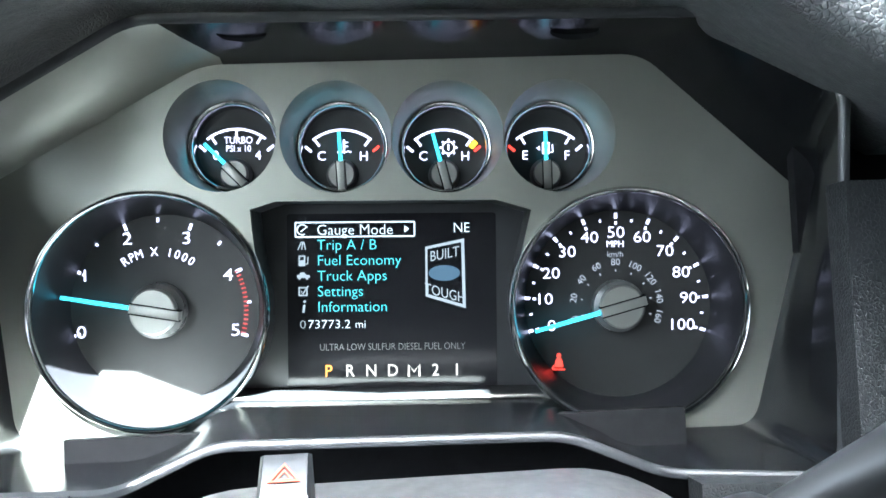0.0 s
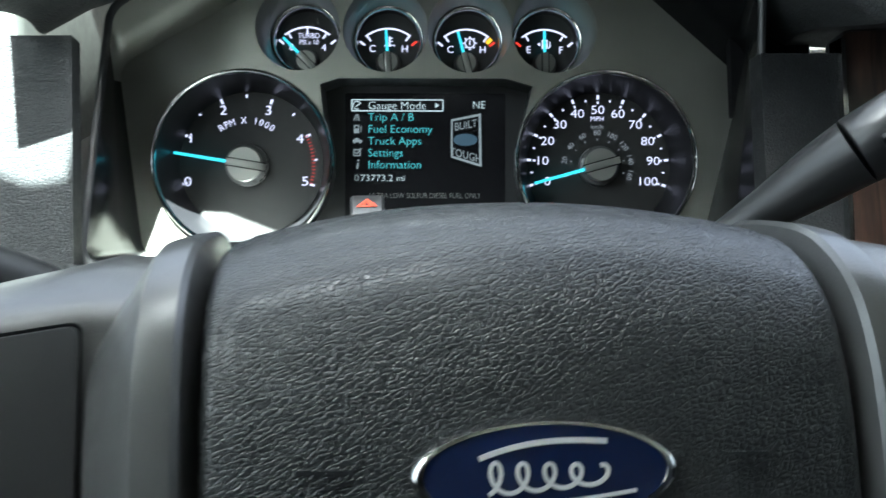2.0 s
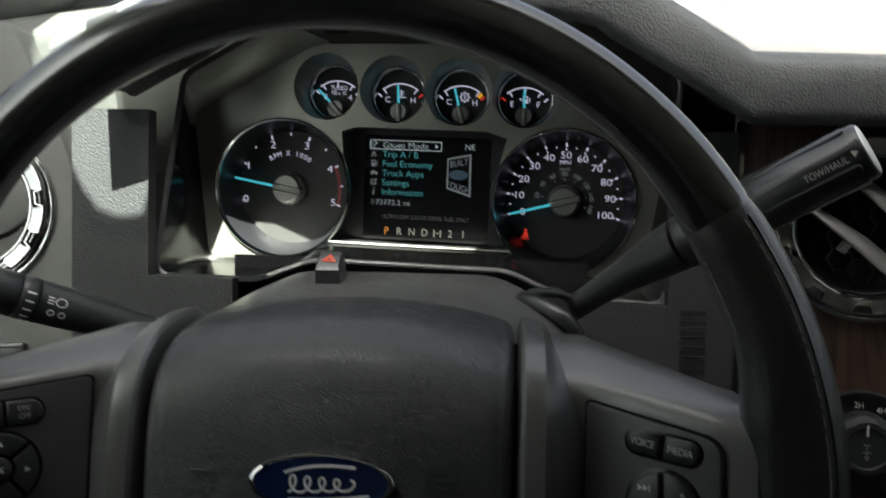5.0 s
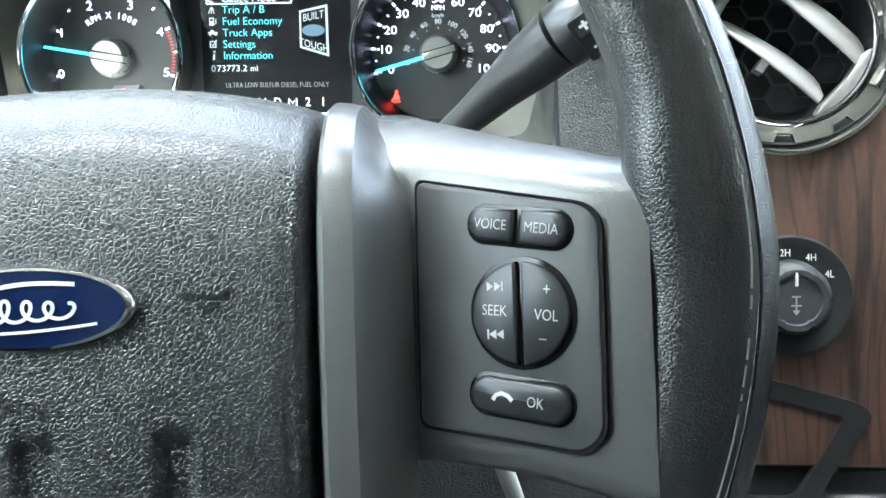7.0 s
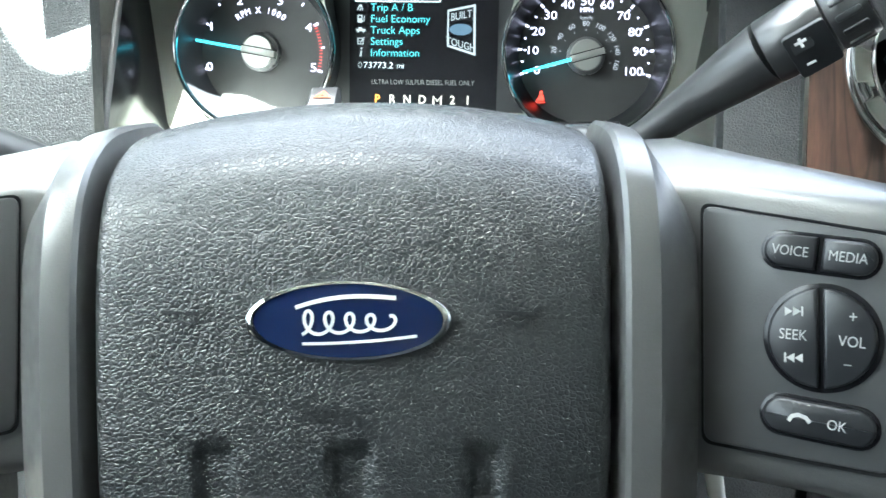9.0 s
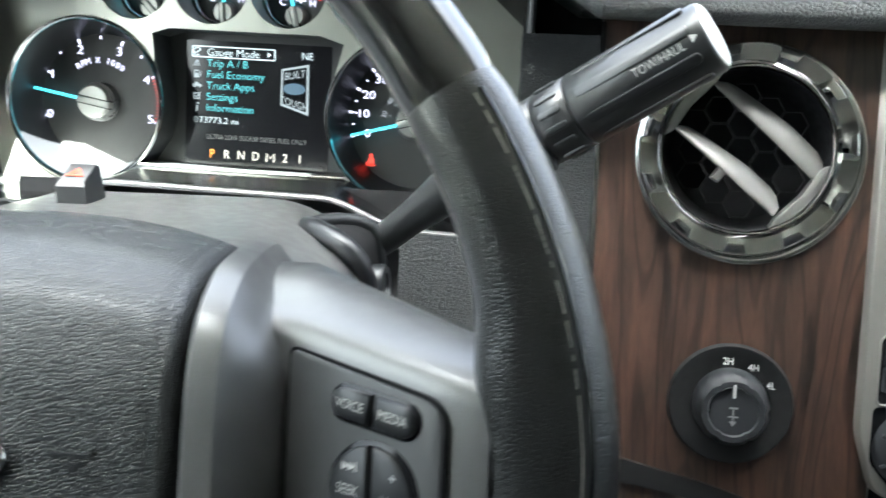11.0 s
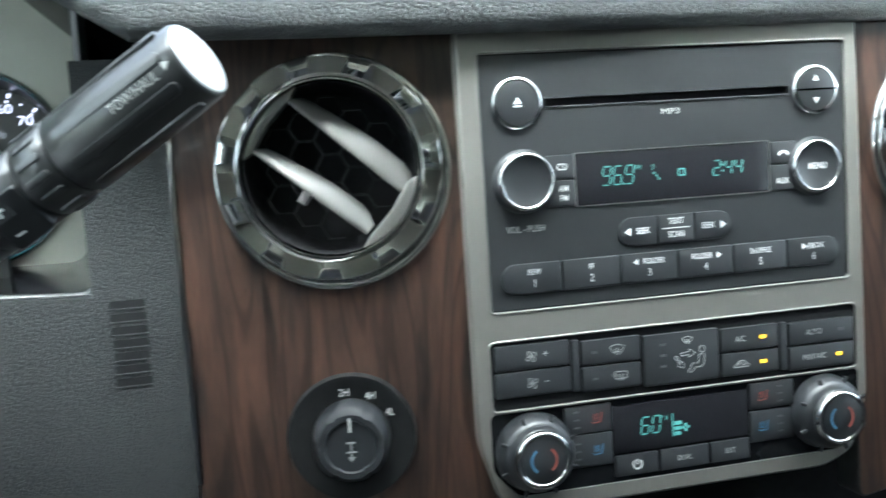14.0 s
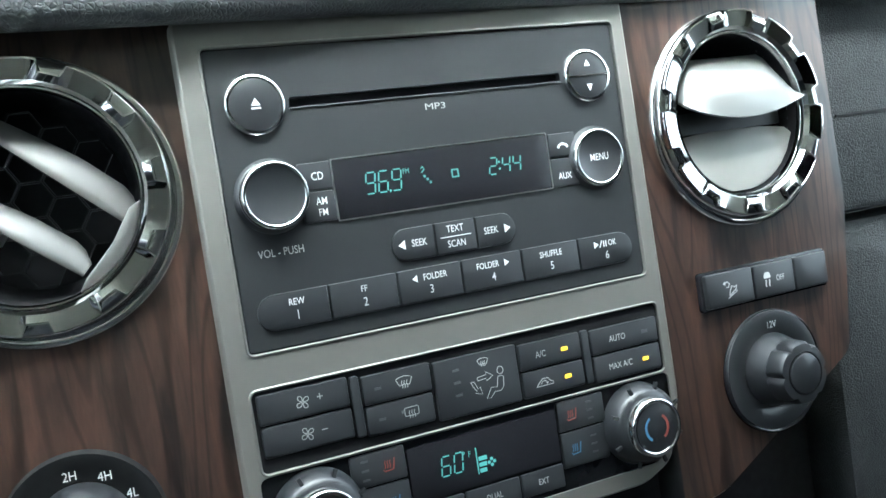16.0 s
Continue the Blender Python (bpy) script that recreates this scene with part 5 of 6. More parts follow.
def flap(y0, y1, z0, z1, bow, flip):
    rings = []
    for i in range(17):
        x = -42 + 84 * i / 16
        lim = math.sqrt(max(0.0, 44.5 ** 2 - x * x))
        e = 1 - (x / 44.0) ** 2
        ya, yb = y0 - (flip * 9 * e), max(-lim, min(lim, y1))
        ring = []
        for j in range(8):
            t = j / 7
            ring.append((x, ya + (yb - ya) * t, z0 + (z1 - z0) * t + bow * math.sin(math.pi * t) * e))
        for j in range(8):
            t = 1 - j / 7
            ring.append((x, ya + (yb - ya) * t, z0 + (z1 - z0) * t + bow * math.sin(math.pi * t) * e - 3))
        rings.append(ring)
    return loft(rings, True, True)


part("flap", flap(6, 34, 12, -6, 5, 1), SILVER, vent_b, "upper silver flap tilted to the light", smooth=60)
part("flap", flap(-11, -44, -7, -2, 3, -0.4), FLAPM, vent_b, "lower silver flap", smooth=60)
part("flap_web", box(-38, 38, -8, 4, -14, -6), SMOOTH, vent_b)

vent_c = vent_ring("air_vent", LP @ Matrix.Translation((-0.0015, 0.0012, 0.0)), "closed round vent with pale grey flaps and a chrome ring", 57.5, 46)
part("flap", prism([p for p in oval(0, 0, 45, k=72, a0=-14, a1=194)] + [(43.6 * t, -27.5 + 16.5 * t * t) for t in [-1 + i / 8 for i in range(1, 16)]], -3, 2.6, 1.5), BEIGE, vent_c, "pale grey upper flap", smooth=50)
part("flap", prism([p for p in oval(0, 0, 45, k=60, a0=196, a1=344)] + [(43.0 * t, -29.5 + 16.5 * t * t) for t in [1 - i / 8 for i in range(1, 16)]], -4, 0.8, 1.5), BEIGE, vent_c, "pale grey lower flap", smooth=50)
part("thumb_dimple", lathe([(7.5, 2.5), (7, 2.9), (5, 2.2), (0, 1.9)], -2, 23, 28), BEIGE, vent_c, "round thumb dimple", smooth=60)

# pale panel that carries the left vent and the lamp switch
lpan = thing("vent_panel", LP, "pale grey plastic panel with a round vent and lamp switch", "dash panel")
lp_out = rounded([(-50, 134), (28, 138), (46, 100), (70, 40), (84, -14), (84, -110), (60, -160), (8, -172), (-34, -172), (-58, -156), (-69, -100), (-71, -20), (-67, 60)], 14)
part("panel", holed(lp_out, [oval(-1.5, 1.2, 60, k=48), oval(-30, -121, 33.5, k=40)], -14, -2), BEIGE, lpan)
part("small_switch", prism(rrect(12, 38, -117, -102, 2.5), -3, 3.5, 1.2), BUTTON, lpan, "small black push switch")
part("small_switch_lip", prism(rrect(14, 36, -105.5, -103.5, 0.8), 3, 4.6, 0.4), BUTTON, lpan)
part("panel_edge", loft([[(x, y, -2) for x, y in ccw(lp_out)], [(x, y, -5) for x, y in inset(ccw(lp_out), -3)], [(x, y, -60) for x, y in inset(ccw(lp_out), -4)]]), BEIGE, lpan, smooth=60)


# ---- rotary switches ----
def rotary(name, m, label, base_r, knob_r, rise, group="", base_label="black round base"):
    k = thing(name, m, label, "rotary switch", group=group)
    part("base", lathe([(base_r + 1.2, -3), (base_r, 0.8), (base_r - 2, 0.6), (base_r - 8, -2.0), (knob_r + 1, -3)], 0, 0, 64), HEXM, k, base_label, smooth=60)
    ring0, ring1, ring2 = [], [], []
    for i in range(48):
        a = 2 * math.pi * i / 48
        g = 1.0 - (0.05 if i % 8 in (0,) else 0)
        ring0.append((knob_r * 1.06 * math.cos(a), knob_r * 1.06 * math.sin(a), -2))
        ring1.append((knob_r * g * math.cos(a), knob_r * g * math.sin(a), rise * 0.75))
        ring2.append((knob_r * 0.86 * g * math.cos(a), knob_r * 0.86 * g * math.sin(a), rise))
    part("knob", loft([ring0, ring1, ring2, [(x * 0.82, y * 0.82, rise) for x, y, z in ring2], [(x * 0.78, y * 0.78, rise - 1.5) for x, y, z in ring2]], False, True), BUTTON, k, "fluted black knob", smooth=40)
    return k


drive = rotary("drive_selector", WL @ Matrix.Translation((wl1.x * 0.001, wl1.y * 0.001, 0.003)), "black four wheel drive selector knob on the wood panel", 34, 20, 17, "")
part("pointer", box(-0.7, 0.7, 8, 15.5, 15, 17.4, 0.3), PRINTD, drive, "white pointer mark")
for t, x, y in (("2H", -2.5, 25.0), ("4H", 11.5, 22.2), ("4L", 21.4, 12.6)):
    words(t, 5.8, x, y, 0.2, PRINTD, drive, wide=0.85)
part("symbol", merged(stroke([(0, -7), (0, 2)], 0.8, 15.6, 15.9), stroke([(-2.4, 2), (2.4, 2)], 0.9, 15.6, 15.9), stroke([(-2.8, -3), (2.8, -3)], 0.8, 15.6, 15.9), prism([(-2, -5.6), (2, -5.6), (0, -8.4)], 15.6, 15.9)), DIM, drive, "grey axle symbol")
lamp = rotary("headlight_switch", LP @ Matrix.Translation((-0.030, -0.121, -0.004)), "black rotary headlight switch in the pale panel", 33, 20, 16)
part("pointer", box(-1.1, 1.1, 7.5, 15, 14, 16.6, 0.3), PRINT, lamp, "white pointer mark")
part("symbol", merged(holed(oval(0, -1, 2.0, k=14), [oval(0, -1, 1.3, k=14)], 14.6, 14.9), *[stroke([(3.0 * math.cos(a), -1 + 3.0 * math.sin(a)), (4.2 * math.cos(a), -1 + 4.2 * math.sin(a))], 0.6, 14.6, 14.9) for a in [i * math.pi / 4 for i in range(8)]]), PRINT, lamp, "white lamp symbol")
part("symbol", holed(oval(11, 24, 2.4, 2.4, 16), [oval(11, 24, 1.6, 1.6, 16)], -0.2, 0.2), DIM, lamp)
words("P", 6, 23.0, 21, 0.0, DIM, lamp)

outlet = thing("power_outlet", ST @ Matrix.Translation((0.1885, -0.1390, 0.0015)), "black power outlet with a fluted cap on the wood panel", "power outlet")
part("bezel", lathe([(36.2, -2), (36.0, 0.8), (34.8, 1.6), (33.5, 0.6)], 0.8, -1.2, 72), GLOSS, outlet, "thin glossy black edge", smooth=60)
part("base", lathe([(35.0, -1), (34.4, 1.4), (32.4, 1.8), (22, 1.2), (21, 0)], 0, 0, 72), BUTTON, outlet, "black round base", smooth=60)
rings = []
for r, h, cut in ((21.5, 0, 0.0), (20.6, 4, 0.0), (18.6, 10, 0.0), (17.6, 12.5, 0.02), (18.4, 13.5, 0.12), (17.9, 21.5, 0.13), (16.4, 24.0, 0.1), (12.4, 24.6, 0.0), (11.8, 23.4, 0.0)):
    ring = []
    for i in range(72):
        g = 1 - cut * max(0.0, math.cos(2 * math.pi * i / 12)) ** 6
        ring.append((r * g * math.cos(2 * math.pi * i / 72), r * g * math.sin(2 * math.pi * i / 72), h))
    rings.append(ring)
part("cap", loft(rings, False, True), BUTTON, outlet, "tapered fluted black cap", smooth=30)
part("cap_top", lathe([(11.2, 22.5), (11.2, 24.8), (10.2, 25.6), (0, 25.4)], 0, 0, 40), BUTTON, outlet, "round cap top", smooth=50)
words("12V", 5.6, 1.5, 26.0, 1.6, PRINTD, outlet, wide=0.85)

# ---- centre stack ----
def wood_panel(name, poly, tiltm, label, circles):
    t = thing(name, tiltm, label, "trim panel")
    part("veneer", holed(rounded(poly, 6), circles, -6, 0), WOOD, t)
    part("edge", loft([[(x, y, 0) for x, y in rounded(ccw(poly), 6)], [(x, y, -2) for x, y in inset(rounded(ccw(poly), 6), -1.5)], [(x, y, -20) for x, y in inset(rounded(ccw(poly), 6), -1.5)]]), SMOOTH, t, smooth=60)
    return t


WLV = (wl0.x, wl0.y)
wood_panel("wood_trim", [(-152, 88), (0, 88), (0, -60), (1, -130), (8, -170), (8, -230), (-152, -230)], WL, "glossy dark brown wood grain panel beside the radio", [oval(*WLV, 57.5, k=48)])
wood_panel("wood_trim", [(0, 88), (147, 88), (150, -48), (138, -141), (99, -163), (30, -200), (0, -205)], ST @ Matrix.Translation((0.1155, 0, -0.001)), "glossy dark brown wood grain panel beside the radio", [oval(75, 11.5, 57.5, k=48)])
solid("wood_joint_strip", box(-270.5, -267.6, -150, 84, -40, -27.5, 0.4), DCHROME, ST, "thin bright strip at the wood panel edge", "trim strip")

stack = thing("center_stack", ST, "warm grey painted stack frame round radio and climate controls", "center stack")
fr_out = rounded([(-119.5, 82), (116, 82), (117.5, -60), (118, -140), (108, -172), (90, -180), (-90, -180), (-110, -172), (-119.5, -140)], 6)
hv_hole = rrect(-112, 112.5, -123, -85.5, 3)
hv2_hole = rounded([(-114, -124.5), (114, -124.5), (114, -156), (100, -172), (-100, -172), (-114, -156)], 4)
part("frame", holed(fr_out, [rrect(-109.6, 109, -69, 68, 2.5), hv_hole, hv2_hole], -14, 1.5), FRAME, stack, "warm grey painted frame")
part("frame_edge", loft([[(x, y, 1.5) for x, y in ccw(fr_out)], [(x, y, 0.6) for x, y in inset(ccw(fr_out), -1.2)], [(x, y, -14) for x, y in inset(ccw(fr_out), -1.6)]]), FRAME, stack, smooth=60)
for hole in (rrect(-109.6, 109, -69, 68, 2.5), hv_hole):
    part("opening_lip", loft([[(x, y, h) for x, y in inset(ccw(hole), d)] for d, h in ((-1.3, 1.4), (-0.9, 2.1), (-0.3, 2.2), (0.05, 1.8), (0.1, -2))]), FRAME, stack, "raised edge of the opening", smooth=60)
part("backing", box(-116, 115, -178, 78, -20, -13), DARK, stack)

radio = thing("car_radio", ST, "black car radio with disc slot, green display and chrome ringed knobs", "radio")
part("faceplate", holed(rrect(-108.8, 108.2, -68.2, 67.2, 2), [rrect(-73, 73, 39.4, 43.6, 1)], -8, 0.8), SMOOTH, radio, "satin black faceplate")
part("faceplate_rim", holed(rrect(-109.5, 108.9, -68.9, 67.9, 2.4), [rrect(-108.4, 107.8, -67.8, 66.8, 2)], -8, -0.4), DARK, radio)
part("disc_slot", box(-73, 73, 38.5, 44.5, -9, -3), DARK, radio, "dark disc slot")
part("slot_lip", box(-73, 73, 38.2, 39.2, 0, 1.6, 0.5), SMOOTH, radio, "rounded slot lip")


def ringed(name, cx, cy, r, rise, label, cap=BUTTON, tw=1.0):
    b = part(name, lathe([(r - 1.6, 0), (r - 1.8, rise), (r - 3.2, rise + 0.6), (0, rise + 0.4)], cx, cy, 56, tw), cap, radio, label, smooth=50)
    part("chrome_ring", lathe([(r + 0.4, 0.5), (r + 0.3, rise * 0.8), (r - 0.5, rise + 0.6), (r - 1.7, rise + 0.7), (r - 2.2, rise - 0.6)], cx, cy, 72, tw), CHROME, b, "chrome ring", smooth=70)
    return b


ej = ringed("eject_button", -89, 41.8, 13.8, 3, "round black eject button")
part("symbol", merged(prism([(-91.2, 41.2), (-86.8, 41.2), (-89, 44.6)], 3.2, 3.6), box(-91.2, -86.8, 39.6, 40.4, 3.2, 3.6)), PRINT, ej, "white eject symbol")
ud = ringed("tune_button", 89, 40.8, 13.8, 3, "round split tune button")
part("split", box(76, 102, 40.3, 41.2, 3.0, 3.9), CHROME, ud)
part("symbol", prism([(87.2, 45.6), (90.8, 45.6), (89, 49)], 3.3, 3.7), PRINT, ud)
part("symbol", prism([(87.2, 36), (90.8, 36), (89, 32.6)], 3.3, 3.7), PRINT, ud)


def knob_r(name, cx, cy, r, rise, label):
    b = part(name, lathe([(r + 2, 0), (r + 1.6, 2), (r, 3), (r - 0.6, rise), (r - 1.8, rise + 0.2), (r - 3, rise - 0.6), (0, rise - 1.0)], cx, cy, 64), BUTTON, radio, label, smooth=50)
    part("chrome_ring", lathe([(r + 0.2, rise - 4), (r + 0.1, rise - 0.6), (r - 0.8, rise + 0.6), (r - 1.9, rise + 0.4), (r - 2.3, rise - 0.8)], cx, cy, 72), CHROME, b, "chrome ring", smooth=70)
    return b


knob_r("volume_knob", -87.8, 0.2, 15.4, 9, "large round volume knob")
mk = knob_r("menu_knob", 88, -2.8, 15.2, 5, "large round menu knob")
words("MENU", 5.2, 88, -2.8, 4.3, PRINT, mk, wide=0.82)
for nm, u0, u1, v0, v1, tx in (("cd_button", -74.5, -58.6, 0.2, 13.0, (("CD", 5.2, -65.6, 6.4),)), ("band_button", -74.5, -58.8, -14.6, -0.6, (("AM", 4.8, -65.2, -5.2), ("FM", 4.8, -65.2, -10.4))), ("phone_button", 59.8, 76, 0.0, 12.4, ()), ("aux_button", 59.4, 76, -15.2, -0.8, (("AUX", 4.8, 67.0, -10.0),))):
    b = part(nm, prism(rrect(u0, u1, v0, v1, 0.8), 0, 1.8, 0.5), BUTTON, radio, "small black button")
    for t, sz, x, y in tx:
        words(t, sz, x, y, 1.8, PRINT, b, wide=0.8)
    if nm == "phone_button":
        part("symbol", stroke([(65, 4.6), (66, 6.2), (68, 6.8), (70, 6.2), (71, 4.8)], 1.3, 1.8, 2.0), PRINT, b, "white phone symbol")
disp = part("display", prism(rrect(-58, 58.8, -15.2, 13.2, 0.8), -2, 1.4, 0.3), GLOSS, radio, "dark display with green figures")
part("display_rim", holed(rrect(-58.5, 59.3, -15.7, 13.7, 1), [rrect(-57.9, 58.7, -15.1, 13.1, 0.8)], 0.4, 1.7), SILVER, disp, "thin bright rim")


# seven-bar figures
SEG = {"0": "abcdef", "1": "bc", "2": "abged", "3": "abgcd", "4": "fgbc", "5": "afgcd", "6": "afgedc", "7": "abc", "8": "abcdefg", "9": "abfgcd"}


def figure(ch, x, y, w, h, parent, z, material):
    t = 0.62
    L = {"a": ((0, h), (w, h)), "b": ((w, h), (w, h / 2)), "c": ((w, h / 2), (w, 0)), "d": ((0, 0), (w, 0)), "e": ((0, 0), (0, h / 2)), "f": ((0, h / 2), (0, h)), "g": ((0, h / 2), (w, h / 2))}
    bars = []
    for s in SEG[ch]:
        (ax, ay), (bx, by) = L[s]
        d = Vector((bx - ax, by - ay)).normalized() * 0.5
        bars.append(stroke([(x + ax + d.x + 0.12 * ay, y + ay + d.y), (x + bx - d.x + 0.12 * by, y + by - d.y)], t, z, z + 0.15))
    part("figure", merged(*bars), material, parent, "lit green figure")


for ch, x in (("9", -43), ("6", -36.5), ("9", -29.6)):
    figure(ch, x, -5.0, 4.6, 10.0, disp, 1.4, LITT)
part("figure", prism(oval(-30.6, -4.8, 0.6, k=8), 1.4, 1.55), LITT, disp)
words("FM", 3.6, -21.4, 3.4, 1.4, LITT, disp, wide=0.8)
for ch, x in (("2", 23.5), ("4", 31.0), ("4", 37.2)):
    figure(ch, x, -4.0, 4.2, 8.2, disp, 1.4, LITT)
for y in (-1.6, 1.8):
    part("figure", prism(oval(29.6, y, 0.6, k=8), 1.4, 1.55), LITT, disp)
part("figure", holed(rrect(2.5, 6.5, -2.8, 1.4, 0.3), [rrect(3.2, 5.8, -2.1, 0.7, 0.2)], 1.4, 1.55), LITT, disp)
part("figure", merged(stroke([(-13.6, 3.6), (-12.4, 4.6), (-11.8, 3.2), (-13.4, 1.6)], 0.5, 1.4, 1.55), *[box(-12.6 + 1.4 * i, -11.4 + 1.4 * i, -0.8 - 1.6 * i, 0.4 - 1.6 * i, 1.4, 1.55) for i in range(3)]), LITT, disp, "small lit marks")
words("VOL - PUSH", 5.2, -87.5, -25.4, 0.8, PRINTD, radio, wide=0.8)
words("MP3", 4.4, -0.4, 33.0, 0.8, PRINTD, radio, wide=1.5)
for nm, u0, u1, tx in (("seek_button", -34.6, -12.4, "SEEK"), ("scan_button", -11.6, 10.2, ""), ("seek_button", 11.0, 33.2, "SEEK")):
    r0 = 7.5
    poly = rrect(u0, u1, -39.6, -23.8, 0.9)
    if tx:
        left = u0 < 0
        poly = [(x, y) for x, y in rrect(u0, u1, -39.6, -23.8, 7.7) if (x < u1 - 8 if left else x > u0 + 8)]
        poly = (poly + [(u1, -39.6), (u1, -23.8)]) if left else ([(u0, -23.8), (u0, -39.6)] + poly)
        cx0 = sum(p[0] for p in poly) / len(poly)
        poly.sort(key=lambda p: math.atan2(p[1] + 31.7, p[0] - (u0 + u1) / 2))
    b = part(nm, prism(poly, 0, 2.4, 0.7), BUTTON, radio, "black seek bar button")
    if tx:
        words(tx, 4.8, (u0 + u1) / 2 + (3.0 if u0 < 0 else -3.2), -31.6, 2.4, PRINT, b, wide=0.8)
        x = u0 + 5.2 if u0 < 0 else u1 - 5.2
        s = -1 if u0 < 0 else 1
        part("symbol", prism([(x + s * 2.0, -31.6), (x - s * 1.4, -29.4), (x - s * 1.4, -33.8)], 2.4, 2.6), PRINT, b)
    else:
        words("TEXT", 4.8, -0.7, -27.6, 2.4, PRINT, b, wide=0.8)
        words("SCAN", 4.8, -0.7, -35.0, 2.4, PRINT, b, wide=0.8)
        part("symbol", box(-9, 7.6, -31.5, -31.1, 2.4, 2.6), PRINT, b)
for i, (t1, t2) in enumerate((("REW", "1"), ("FF", "2"), ("FOLDER", "3"), ("FOLDER", "4"), ("SHUFFLE", "5"), ("OK", "6"))):
    u0, u1 = -103 + 34.3 * i, -103 + 34.3 * (i + 1) - 0.8
    poly = rrect(u0, u1, -60.2, -43.8, 0.9)
    if i in (0, 5):
        a = rrect(u0, u1, -60.2, -43.8, 8)
        poly = [p for p in a if (p[0] < u1 - 9 if i == 0 else p[0] > u0 + 9)] + ([(u1, -60.2), (u1, -43.8)] if i == 0 else [(u0, -60.2), (u0, -43.8)])
        poly.sort(key=lambda p: math.atan2(p[1] + 52, p[0] - (u0 + u1) / 2))
    b = part("preset_button", prism(poly, 0, 2.6, 0.8), BUTTON, radio, "black numbered preset button")
    c = (u0 + u1) / 2 + (1.5 if i == 0 else 0) + (2.6 if t1 == "FOLDER" and i == 2 else (-2.6 if t1 == "FOLDER" else 0)) + (4 if i == 5 else 0)
    words(t1, 4.4, c, -48.6, 2.6, PRINT, b, wide=0.8)
    words(t2, 6.0, (u0 + u1) / 2 + (1.5 if i == 0 else 0), -54.8, 2.6, PRINT, b, wide=0.8)
    if i in (2, 3):
        x = c + (-10.6 if i == 2 else 10.6)
        s = -1 if i == 2 else 1
        part("symbol", prism([(x + s * 1.6, -48.6), (x - s * 1.1, -46.9), (x - s * 1.1, -50.3)], 2.6, 2.8), PRINT, b)
    if i == 5:
        part("symbol", merged(prism([(c - 11.4, -50.4), (c - 11.4, -46.8), (c - 8.6, -48.6)], 2.6, 2.8), stroke([(c - 8, -50.4), (c - 6.4, -46.8)], 0.5, 2.6, 2.8), box(c - 5.6, c - 5.0, -50.2, -47, 2.6, 2.8), box(c - 4.2, c - 3.6, -50.2, -47, 2.6, 2.8)), PRINT, b)

# climate controls
clim = thing("climate_control", ST, "black climate control panel with two temperature knobs", "climate control")
part("panel", prism(hv_hole, -13, 0.4), DARK, clim)
HV = [("fan_button", -110, -67.2, -101.2, -87.4, "", "fan+"), ("fan_button", -110, -67.2, -116, -102.2, "", "fan-"), ("divider", -66.2, -61.6, -117, -88.2, "", ""), ("defrost_button", -60.6, -25.4, -103.2, -89.4, "", "front"), ("defrost_button", -60.6, -25.8, -118, -104.2, "", "rear"),
      ("mode_button", -23.6, 22.4, -119.4, -90.4, "", "mode"), ("ac_button", 24, 60.6, -105.2, -91.6, "A/C", "lamp"), ("recirculation_button", 24, 60.6, -119.4, -106.2, "", "car"), ("divider", 61.8, 66.2, -119.8, -91.6, "", ""), ("auto_button", 67.4, 110.2, -106, -92.6, "AUTO", "dim"), ("max_ac_button", 67.4, 110.2, -120.8, -107, "MAX A/C", "lamp")]
def glass_sign(x, y, k, front):
    """Outline of a pane with three wavy arrows rising through it."""
    if front:
        o = [(-4.2, 1.7), (-2.2, 2.5), (0, 2.8), (2.2, 2.5), (4.2, 1.7), (2.6, -1.7), (1.3, -1.3), (0, -1.2), (-1.3, -1.3), (-2.6, -1.7), (-4.2, 1.7)]
    else:
        o = [(-3.2, 2.2), (3.2, 2.2), (3.6, 1.8), (3.6, -1.4), (3.2, -1.8), (-3.2, -1.8), (-3.6, -1.4), (-3.6, 1.8), (-3.2, 2.2)]
    wavy = [[(d, -3.0), (d + 0.35, -1.9), (d - 0.25, -0.6), (d + 0.2, 0.7)] for d in (-1.3, 0, 1.3)]
    return merged(*[stroke([(x + u * k, y + v * k) for u, v in q], 0.3, 2.6, 2.75) for q in [o] + wavy])


